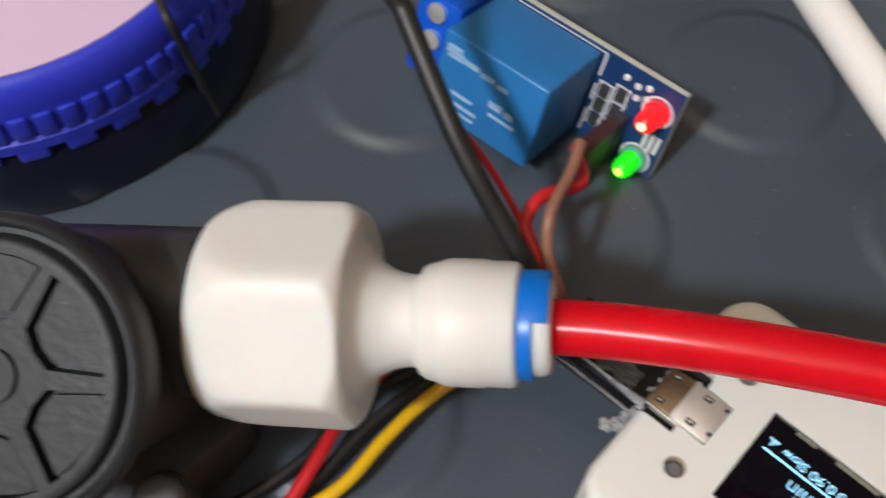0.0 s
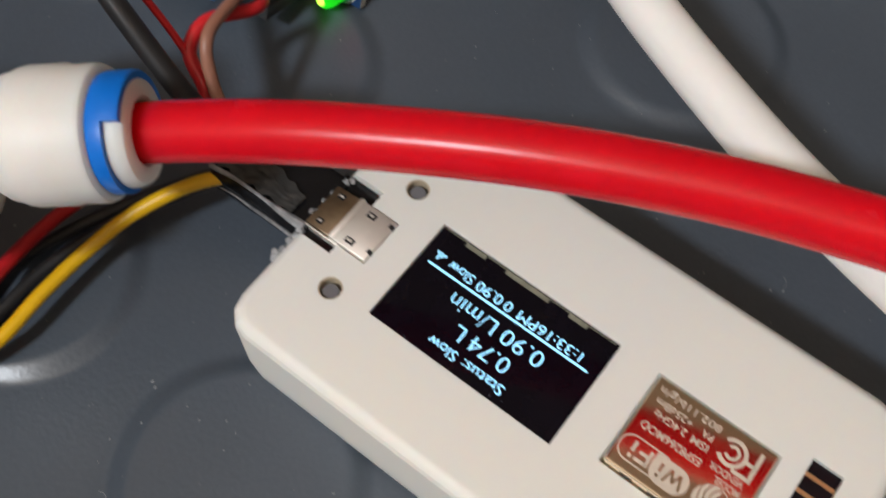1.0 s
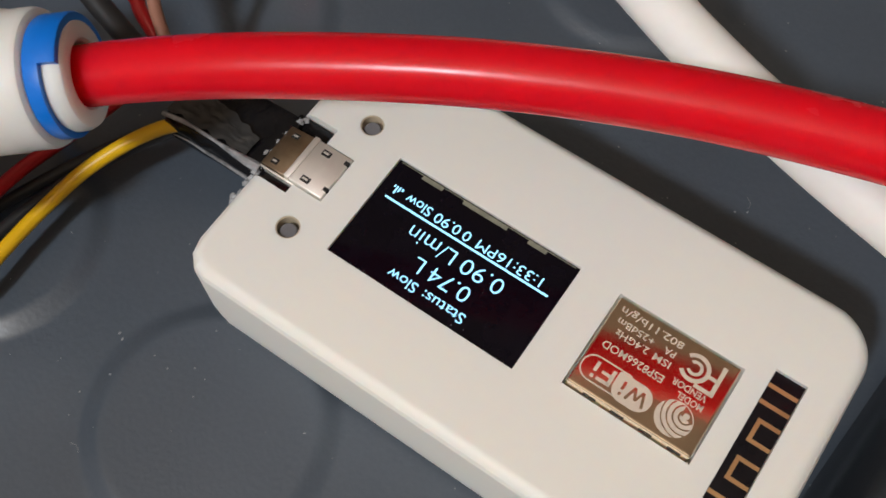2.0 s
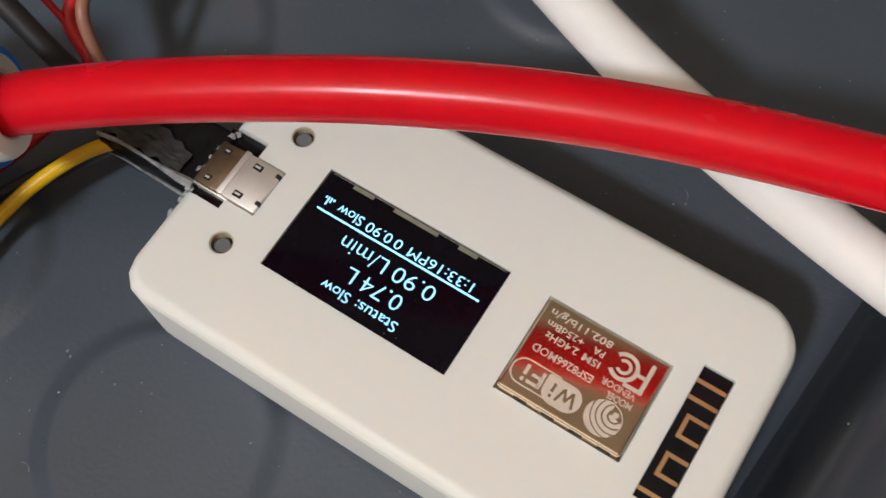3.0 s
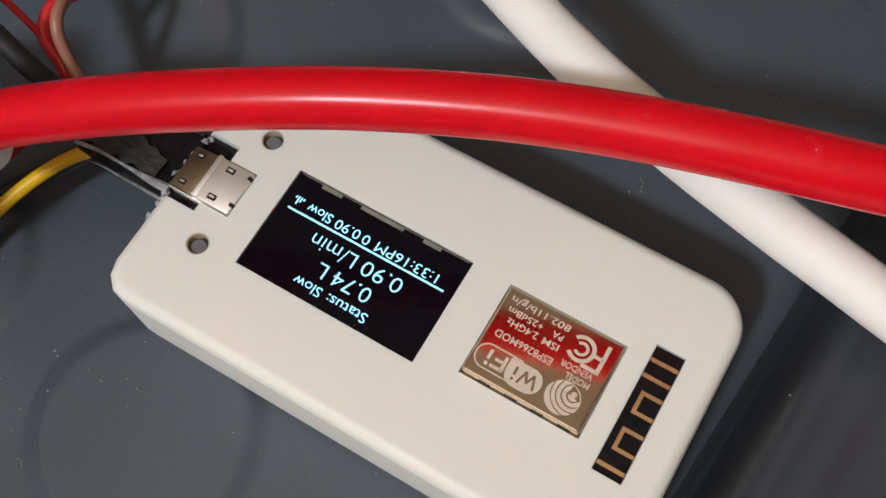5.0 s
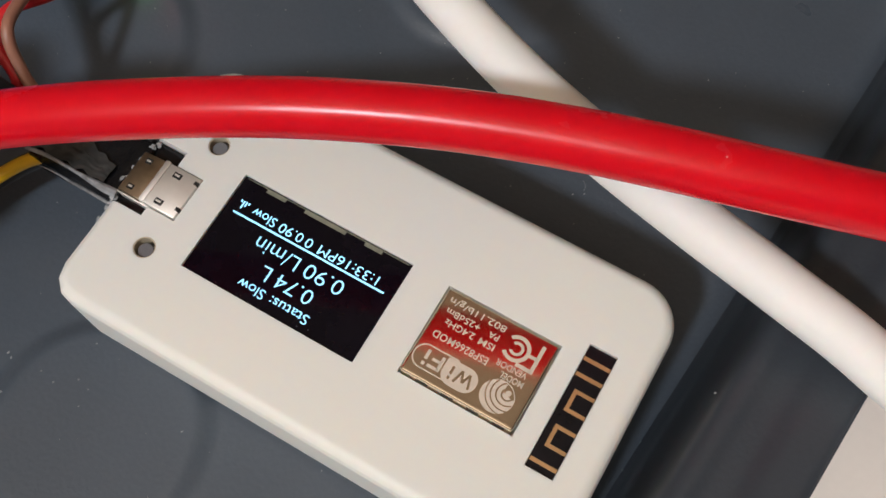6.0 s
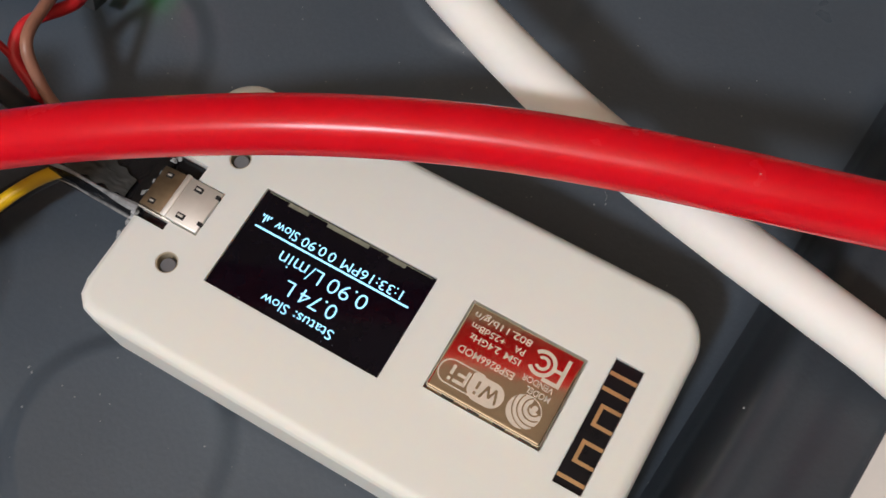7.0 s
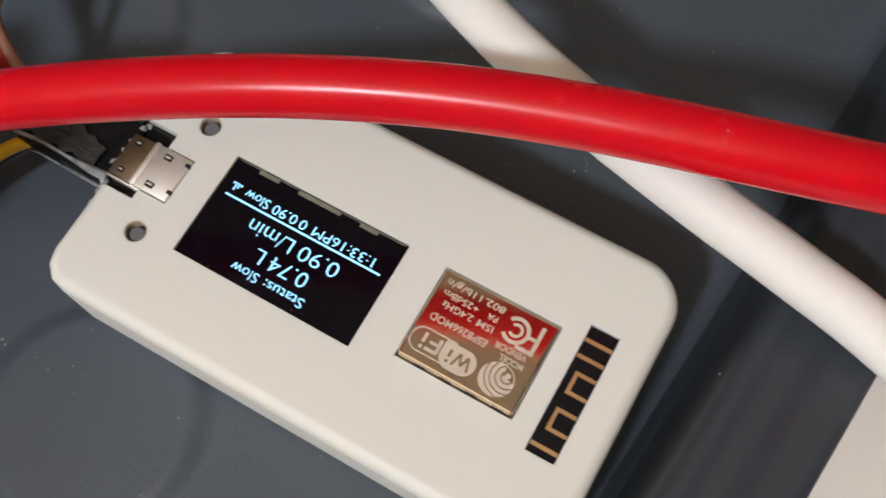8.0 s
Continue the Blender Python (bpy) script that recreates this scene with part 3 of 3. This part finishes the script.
    for c, r in (((-14.3, -12.6, TOP - 5.5), 1.1), ((-15.6, -13.2, TOP - 7.0), 0.9), ((-13.1, -2.6, TOP - 0.8), 0.45), ((-12.8, -1.8, TOP - 1.2), 0.4), ((-13.4, -10.7, TOP - 1.0), 0.5), ((-14.9, -12.0, TOP - 8.0), 1.0), ((-14.2, -11.6, TOP - 3.6), 0.7), ((-13.6, -11.2, TOP - 2.2), 0.55)):
        blob = bmesh.new()
        bmesh.ops.create_icosphere(blob, subdivisions=3, radius=r)
        for v in blob.verts:
            v.co *= 1 + 0.55 * noise.noise(v.co * 2.2 / r + Vector(c))
            v.co += Vector(c)
        part("glue_blob", blob, GLUE, t, "clouded blob of clear glue")


usb_plug()

# ---- hoses ----
def hoses():
    red = thing("red_hose", "glossy red plastic hose pushed into the white fitting", "hose")
    part("hose_body", tube([(-31, -22.5, 32.6), (-22, -16.7, 35.5), (-12, -11.3, 38.4), (-1.83, -6.11, 40.5), (8.28, -1.25, 42.2), (18.11, 3.06, 43.3), (27.9, 6.81, 44.1), (37.83, 9.97, 44.7), (47.96, 12.71, 45.2), (58.17, 15.43, 45.2), (68.33, 18.65, 44.4), (90, 26, 42), (130, 44, 30), (190, 70, 10), (240, 90, 1.0)], 3.175, 40, 12), RED_TUBE, red)
    wt = thing("white_hose", "matt white plastic hose lying across the tray edge", "hose")
    part("hose_body", tube([(-120, 92, 24.5), (-80, 78, 24.6), (-50, 65.5, 24.8), (-32, 54.7, 25.3), (-20, 46.7, 26.7), (-8, 39.2, 27.7), (4, 32.4, 28.5), (16, 26.7, 29.1), (28, 22.0, 29.3), (40, 18.4, 29.4), (52, 15.7, 29.2), (64, 13.5, 28.6), (76, 11.3, 27.2), (95, 7, 22), (140, -10, 6), (200, -30, 0.8)], 3.2, 40, 12), WHITE_TUBE, wt)


hoses()


# ---- push fitting, along its own axis ----
AXIS_FROM, AXIS_TO = Vector((-58, -42.6, 29.0)), Vector((-23.2, -17.6, 35.6))
AX = (AXIS_TO - AXIS_FROM).normalized()


def along(axis, origin):
    return Matrix.Translation(origin) @ axis.to_track_quat("Z", "Y").to_matrix().to_4x4()


def fitting():
    t = thing("push_fitting", "white plastic hex push fitting with a blue clip", "pipe fitting")
    m = along(AX, AXIS_TO)
    neck = [(0, -24.5), (10.6, -24.5)]
    for k in range(11):  # flare that runs from the nut's end face into the waist
        a = radians(90 - 9 * k)
        neck.append((10.6 - 5.35 * math.cos(a), -16.7 - 6.35 * math.sin(a)))
    neck += [(5.5, -16.3), (6.2, -15.9), (6.6, -15.2), (6.8, -14.2), (7.1, -13.6), (7.25, -12.8), (7.25, -9.0), (7.1, -8.6), (7.1, -5.8), (6.9, -5.3), (6.5, -5.1), (6.3, -5.0), (0, -5.0)]
    part("body", lathe(neck, 72, m=m), WHITE_FIT, t)
    def hexagon(limit):
        pts = []
        for k in range(144):
            a = radians(2.5 * k + HEX_TURN)
            off = (math.degrees(a) - HEX_TURN + 30) % 60 - 30
            r = 12.0 / math.cos(radians(30 - abs(off)))
            r = min(r, 13.45 - 0.012 * off * off * (abs(off) < 6))
            # flats meet the turned end chamfer over a small rounding
            r = -0.12 * math.log(math.exp(-r / 0.12) + math.exp(-limit / 0.12)) if limit > 1 else limit
            pts.append((r * math.cos(a), r * math.sin(a)))
        return pts
    nut = loft([(hexagon(k), z) for k, z in ((0.01, -40.4), (11.0, -40.4), (11.6, -40.0), (12.1, -39.3), (12.6, -38.3), (13.0, -37.2), (13.5, -35.8), (14.2, -34.4), (15.5, -33.0), (15.5, -26.5), (14.4, -25.6), (13.7, -24.9), (13.1, -24.2), (12.6, -23.6), (12.2, -23.2), (11.6, -23.0), (0.01, -23.0))])
    bmesh.ops.transform(nut, matrix=m, verts=nut.verts)
    part("hex_nut", nut, WHITE_FIT, t, smooth=60)
    clip = cut(lathe([(3.5, -5.0), (6.15, -5.0), (6.25, -4.7), (6.25, -1.95), (6.1, -1.7), (3.5, -1.7), (3.5, -5.0)], 64), [box(-9, -9, -3.4, 9, -0.6, 3)])
    bmesh.ops.transform(clip, matrix=m @ Matrix.Rotation(radians(CLIP_TURN), 4, "Z"), verts=clip.verts)
    part("retaining_clip", clip, BLUE_CLIP, t, "blue split retaining clip")
    part("collet", lathe([(3.3, -5.0), (3.48, -5.0), (3.48, -3.5), (5.5, -3.5), (5.7, -3.1), (5.6, -2.2), (5.3, -1.6), (4.9, -1.4), (3.6, -1.4), (3.3, -1.7), (3.3, -5.0)], 56, m=m), WHITE_FIT, t)


HEX_TURN, CLIP_TURN = 40, 287
fitting()


# ---- flow sensor ----
def flow_sensor():
    t = thing("flow_sensor", "black moulded water flow sensor with spoked cap", "sensor")
    m = along(AX, AXIS_TO)
    stub = [(0, -60), (10.0, -60), (10.0, -41)]
    for k in range(5):
        stub += [(10.6, -41.0 + 0.9 * k), (10.0, -40.55 + 0.9 * k)]
    stub += [(10.0, -36), (0, -36)]
    part("pipe_stub", lathe(stub, 48, m=m), BLACK_RUB, t)
    c = AXIS_TO - AX * 56 + Vector((2.2, -5.5, -0.6))
    nrm = Vector(CAP_N).normalized()
    nrm = (nrm - AX * nrm.dot(AX)).normalized()
    q = along(nrm, c)
    face = q @ Matrix.Diagonal((0.94, 0.94, 1, 1))
    part("body", lathe([(0, -19), (13, -19), (14.0, -18), (14.2, 0), (14.6, 8), (15.0, 13), (0, 13)], 72, m=q), BLACK_RUB, t)
    rim = lathe([(14.2, 12.8), (17.8, 12.8), (18.0, 15.6), (17.7, 16.4), (17.2, 16.7), (16.8, 16.5), (16.5, 15.6), (16.2, 15.0), (15.6, 15.0), (15.35, 15.5), (15.2, 16.5), (14.9, 16.75), (14.2, 16.75), (14.2, 12.8)], 120, m=face)
    part("cap_rim", rim, CAP_GREY, t, "grooved outer rim of the cap", smooth=50)
    cap = lathe([(0, 13), (14.2, 13), (14.2, 16.7), (0, 16.7)], 120)
    cuts = []
    for k in range(6):
        a0 = 60 * k + 6 + SPOKE_TURN
        pts = []
        for i in range(9):
            a = radians(a0 - 3 + 54 * i / 8)
            pts.append((13.6 * math.cos(a), 13.6 * math.sin(a)))
        for a, r in ((a0 + 45, 6.9), (a0 + 24, 6.0), (a0 + 3, 6.9)):
            pts.append((r * math.cos(radians(a)), r * math.sin(radians(a))))
        mx, my = sum(p[0] for p in pts) / len(pts), sum(p[1] for p in pts) / len(pts)
        inner = [(mx + 0.86 * (x - mx), my + 0.86 * (y - my)) for x, y in pts]
        groove = cut(plate(pts, 14.9, 18), [plate(inner, 14.5, 15.9)])
        cuts.append(groove)
    cuts.append(cut(lathe([(0, 16.0), (3.7, 16.0), (3.7, 18), (0, 18)], 40), [lathe([(0, 15), (3.1, 15), (3.1, 19), (0, 19)], 40)]))
    cap = cut(cap, cuts)
    bmesh.ops.transform(cap, matrix=face, verts=cap.verts)
    part("cap", cap, CAP_GREY, t, "black cap plate with recessed sectors", smooth=None)
    arrow = plate([(-2.6, 9.0), (0.6, 9.0), (0.6, 8.1), (2.8, 9.9), (0.6, 11.7), (0.6, 10.8), (-2.6, 10.8)], 16.65, 17.0)
    bmesh.ops.transform(arrow, matrix=q @ Matrix.Rotation(radians(ARROW_TURN), 4, "Z"), verts=arrow.verts)
    part("arrow", arrow, BLACK_RUB, t)
    part("screw_lug", lathe([(0, 0), (4.2, 0), (3.9, 15.2), (3.5, 15.9), (0, 16.0)], 32, m=Matrix.Translation((-48.8, -59.6, 0))), BLACK_RUB, t)
    part("screw_head", lathe([(0, 16.0), (2.9, 16.0), (2.9, 16.8), (2.5, 17.7), (1.6, 18.3), (0.7, 18.45), (0, 18.45)], 32, m=Matrix.Translation((-48.8, -59.6, 0))), PEG, t, "grey screw head")
    part("foot", box(-74, -72, 0, -50, -44, 12, 2), BLACK_RUB, t)


CAP_N, SPOKE_TURN, ARROW_TURN = (0.33, -0.42, 0.84), 15, 30
flow_sensor()


# ---- relay board, standing on its long edge and leaning back ----
def relay_module():
    lean = math.atan2(5.0, 16.2)
    t = thing("relay_module", "blue relay board on edge with lit red and green lamps", "relay board",
              m=Matrix.Translation(Vector((-37.0, 28.0, -0.2)) * MM) @ Matrix.Rotation(radians(3), 4, "Z") @ Matrix.Rotation(-lean, 4, "X"))
    # local axes: -x along the board, z up the board, -y out of its face
    board = part("board", box(-43, 0, 0, 0, 1.5, 17), PCB_BLUE, t)
    part("board_edge", box(-42.95, 0.15, 17.0, -0.05, 1.35, 17.06), PCB_EDGE, board)
    part("board_edge", box(0.0, 0.15, 0.05, 0.06, 1.35, 16.95), PCB_EDGE, board)
    rel = part("relay", box(-34.2, -15.6, 0.9, -15.0, -0.05, 16.2, 0.45, 3), RELAY, t, "blue plastic relay block")
    for x, z, w, h in ((-31.8, 13.9, 2.4, 0.5), (-31.6, 13.1, 2.8, 0.5), (-31.4, 12.3, 2.4, 0.5), (-28.4, 12.6, 2.6, 0.7), (-25.2, 12.2, 2.2, 0.7), (-22.4, 11.9, 1.8, 0.6), (-22.6, 8.3, 2.2, 0.9), (-20.0, 8.0, 1.4, 0.8), (-21.0, 6.4, 4.2, 0.45), (-28.6, 6.2, 3.6, 0.5), (-28.0, 4.4, 4.6, 0.5), (-27.6, 3.0, 3.6, 0.45)):
        part("printed_bar", box(x - 0.58 * w, -15.63, z - 0.7 * h, x + 0.58 * w, -15.58, z + 0.7 * h), RELAY_INK, rel)
    # screw terminal
    term = part("terminal_block", box(-43.2, -10.4, 1.0, -35.0, -0.05, 16.4, 0.4), TERM_BLUE, t, "bright blue screw terminal block")
    for z in (3.6, 8.7, 13.8):
        sc = lathe([(0, 0), (1.7, 0), (1.7, 0.7), (0, 0.9)], 20, m=Matrix.Translation((-39.2, -10.35, z)) @ Matrix.Rotation(math.pi / 2, 4, "X"))
        part("terminal_screw", sc, STEEL, term)
    # silkscreen frame and small parts
    for a in ((-14.4, 12.2, -14.0, 16.2), (-14.4, 7.5, -14.0, 10.6), (-14.4, 1.2, -14.0, 5.6), (-40, 16.3, -14, 16.5)):
        part("silk_mark", box(a[0], -0.05, a[1], a[2], 0.01, a[3]), SILK, board)
    for k, (x, z) in enumerate(((-12.4, 10.2), (-12.4, 7.4), (-12.4, 4.6), (-9.6, 11.2), (-9.6, 8.0), (-9.6, 4.6))):
        chip = part("chip_resistor", box(x - 0.9, -0.6, z - 1.1, x + 0.9, -0.05, z + 1.1, 0.1), BLACK_RUB, board)
        part("pad", box(x - 1.25, -0.12, z - 1.35, x - 0.95, -0.02, z + 1.35), SILK, chip)
        part("pad", box(x + 0.95, -0.12, z - 1.35, x + 1.25, -0.02, z + 1.35), SILK, chip)
    for x, z in ((-7.6, 14.2), (-5.8, 14.9), (-7.2, 12.2), (-5.6, 12.9), (-9.8, 14.6)):
        part("solder_dot", lathe([(0, 0), (0.6, 0), (0.45, 0.35), (0, 0.5)], 14, m=Matrix.Translation((x, -0.02, z)) @ Matrix.Rotation(math.pi / 2, 4, "X")), SILK, board)
    for x in (-3.6, -2.5, -1.4):
        part("silk_mark", box(x, -0.05, 4.6, x + 0.7, 0.01, 8.0), SILK, board)
    for x, z, w, h in ((-12.4, 10.2, 2.9, 1.5), (-12.4, 7.4, 2.9, 1.5), (-12.4, 4.6, 2.9, 1.5), (-9.6, 11.2, 2.9, 1.5), (-9.6, 8.0, 2.9, 1.5)):
        for xa, za, xb, zb in ((x - w / 2, z - h, x + w / 2, z - h + 0.25), (x - w / 2, z + h - 0.25, x + w / 2, z + h)):
            part("silk_mark", box(xa, -0.05, za, xb, 0.01, zb), SILK, board)
    for x, z in ((-3.2, 12.0), (-3.6, 2.2)):
        part("silk_ring", lathe([(2.35, -0.02), (2.75, -0.02), (2.75, 0.03), (2.35, 0.03), (2.35, -0.02)], 32, m=Matrix.Translation((x, -0.02, z)) @ Matrix.Rotation(math.pi / 2, 4, "X")), SILK, board)
    part("lamp_base", lathe([(0, 0), (2.3, 0), (2.3, 0.85), (2.15, 1.0), (0, 1.0)], 32, m=Matrix.Translation((-3.6, -0.03, 2.2)) @ Matrix.Rotation(math.pi / 2, 4, "X")), CLEAR_GREEN, t, "clear greenish base of the green lamp")
    # lamps
    for name, lens, core, x, z, label in (("lamp_lens", LED_RED, LED_RED_CORE, -3.2, 12.0, "lit red indicator lamp"), ("lamp_lens", LED_GREEN, LED_GREEN_CORE, -3.6, 2.2, "lit green indicator lamp")):
        mm = Matrix.Translation((x, -0.05, z)) @ Matrix.Rotation(math.pi / 2, 4, "X")
        ob = part(name, lathe([(0, 0), (2.1, 0), (2.1, 0.9), (1.75, 0.95), (1.75, 3.6), (1.5, 4.6), (0.9, 5.25), (0, 5.45)], 32, m=mm), lens, t, label)
        part("lamp_core", lathe([(0, 5.3), (0.75, 5.32), (0.5, 5.6), (0, 5.7)], 20, m=mm), core, ob)
    # pin header with its wire sockets
    part("pin_header", box(-9.4, -2.6, 1.0, -6.9, -0.05, 8.7, 0.1), BLACK_RUB, t)
    for z in (2.2, 4.8, 7.4):
        top = z > 7
        part("wire_socket", box(-9.5, -13.5, z - 1.2, -7.0, -2.7, z + 1.2, 0.2), SOCKET_RED_LIT if top else BLACK_RUB, t, "dark maroon wire socket, red lamp's light in its colour" if top else "black wire socket")


relay_module()


# ---- wires ----
def wires():
    def wire(name, label, pts, r, mat):
        part("insulation", tube(pts, r, 14, 8, wobble=0.03), mat, thing(name, label, "wire"))
    wire("black_cable", "black round cable running past the relay board", [(-84, 40, 6), (-80, 20, 33), (-70.4, 4.0, 39.8), (-66.3, 2.3, 37.9), (-59.1, -0.7, 34.1), (-50.1, -3.9, 28.5), (-41.3, -5.5, 21.9), (-35.9, -5.9, 16.7), (-33, -4.2, 8.6), (-28.0, -5.2, 10.6), (-24, -5.6, 11.4)], 1.45, BLACK_WIRE)
    wire("red_wire", "thin red wire beside the black cable", [(-53.0, -1.6, 29.0), (-48.3, 0.1, 21.9), (-41.5, -0.5, 15.7), (-36.3, -2.6, 12.6), (-36.6, -5.8, 12.3)], 0.5, RED_WIRE)
    wire("red_wire", "red wire looping from the relay board", [(-46, 18.5, 9.5), (-40.3, 11.8, 13.6), (-42.2, 4.6, 16.2), (-41.2, -0.1, 15.2), (-36.2, -3.0, 12.9), (-38.0, -7.6, 7.9), (-42.5, -15, 3.2), (-44.4, -24.8, 3.5), (-43.5, -34.4, 5.0), (-41.5, -42, 5.5), (-39.5, -52.9, 4.0), (-36, -75, 1.0)], 0.95, RED_WIRE)
    wire("brown_wire", "brown wire from the relay board to the plug", [(-43.8, 15.3, 16.7), (-41.6, 10.3, 17.0), (-38.7, 1.7, 19.0), (-36.0, -1.5, 15.2), (-32.3, -3.2, 12.4), (-30, -2.6, 7.0), (-27, -4.0, 10.4), (-23, -4.6, 11.4)], 0.85, BROWN_WIRE)
    wire("yellow_wire", "yellow insulated wire curving over the tray", [(-23.5, -8.6, 12.6), (-26.9, -10.4, 12.4), (-31.0, -14.2, 10.2), (-34.7, -20.3, 7.6), (-36.7, -27.0, 5.4), (-37.0, -34.0, 5.0), (-37.0, -42.7, 4.4), (-41, -53.0, 3.2), (-50, -68, 1.4)], 0.95, YELLOW_WIRE)
    wire("black_wire", "thin black wire beside the yellow wire", [(-24, -7.4, 11.0), (-28, -9.6, 9.4), (-33.5, -14.5, 5.6), (-38.5, -23.0, 3.4), (-40.4, -32.0, 3.0), (-40.6, -44.9, 3.0), (-43.8, -56.0, 2.0), (-52, -72, 0.8)], 0.85, BLACK_WIRE)
    wire("black_wire", "thin black wire crossing the tray", [(-24, -6.2, 11.0), (-29, -7.6, 8.0), (-35, -12, 4.0), (-41.5, -22, 1.6), (-45, -33, 1.6), (-44.0, -42, 2.0), (-47, -54, 1.6), (-56, -70, 0.8)], 0.85, BLACK_WIRE)
    wire("thin_black_cable", "thin black cable hanging over the blue lid", [(-104.4, -10.7, 29.2), (-98.9, -13.5, 29.0), (-95.2, -15.1, 28.2), (-94.6, -14.7, 24.5), (-95.7, -13.6, 19.5), (-96.1, -12.8, 14.5), (-96.6, -11.7, 7.5), (-96.0, -10.8, 2.0)], 0.7, BLACK_WIRE)


wires()


# ---- jar with ribbed lid ----
def jar():
    t = thing("jar", "low dark jar with ribbed blue screw lid and pale top", "jar", at=(-138, -18, -1.0))
    part("jar_wall", lathe([(0, 0), (41, 0), (42.3, 0.8), (42.7, 3.5), (42.2, 8), (40.8, 12), (39.6, 14), (39.6, 16), (0, 16)], 112), JAR_DARK, t, "dark jar side under the lid")
    lid = part("lid", lathe([(0, 15.5), (40.6, 14.8), (41.2, 15.2), (41.2, 17.2), (40.6, 17.6), (40.6, 23.5), (40.4, 25.0), (39.9, 26.5), (39.2, 27.5), (38.5, 28.0), (38.0, 28.1), (37.7, 27.9), (37.5, 27.5), (0, 27.5)], 128), LID_BLUE, t, "blue ribbed screw lid")
    part("lid_top", lathe([(0, 27.6), (37.4, 27.6), (37.4, 27.8), (0, 28.0)], 96), LID_TOP, t, "pale pinkish lid face")
    rib = part("rib", box(40.2, -1.3, 17.4, 41.15, 1.3, 22.2, 0.3, 2), LID_BLUE, lid)
    tab = part("skirt_tab", box(39.8, -2.2, 12.6, 41.1, 2.2, 15.4, 0.4, 2), LID_BLUE, lid)
    for first, count in ((rib, 72), (tab, 36)):
        for k in range(1, count):
            ob = new(first.name.split(".")[0], first.data)
            ob.parent = lid
            ob.matrix_basis = Matrix.Rotation(2 * math.pi * k / count, 4, "Z")


jar()


# ---- lint and dust on the tray ----
def dust():
    rnd = random.Random(5)
    bm = bmesh.new()
    spots = [(35.2, 26.0), (36.6, 26.9), (-17.6, -38.0), (-20.6, -33.2), (-19.8, -33.6), (63.0, 2.0)]
    for _ in range(150):
        spots.append((rnd.uniform(-60, 52), rnd.uniform(-62, 60)))
    for k, (x, y) in enumerate(spots):
        r = rnd.uniform(0.10, 0.19) if k < 5 else rnd.uniform(0.04, 0.11)
        z = disc_height(x, y) if x < 54 else 20.9
        bmesh.ops.create_icosphere(bm, subdivisions=1, radius=r, matrix=Matrix.Translation((x, y, z + 0.4 * r)) @ Matrix.Rotation(rnd.uniform(0, 3), 4, "Z") @ Matrix.Diagonal((rnd.uniform(1, 2.2), 1, 0.6, 1)))
    for x, y, z, turn in ((36.4, 26.7, 0.05, 1.2), (-33, -60, 0.05, 0.3), (-14.0, -47.5, 0.05, 2.0), (8, -41, 0.05, 0.8)):
        pts = [(x + 0.55 * k * math.cos(turn + 0.3 * k), y + 0.55 * k * math.sin(turn + 0.3 * k), z + 0.05) for k in range(4)]
        tube(pts, 0.03, 5, 4, bm=bm)
    tagged(link("dust", bm, LINT, 40), "pale specks of dust and lint on the tray", "dust", kind="stuff")


dust()
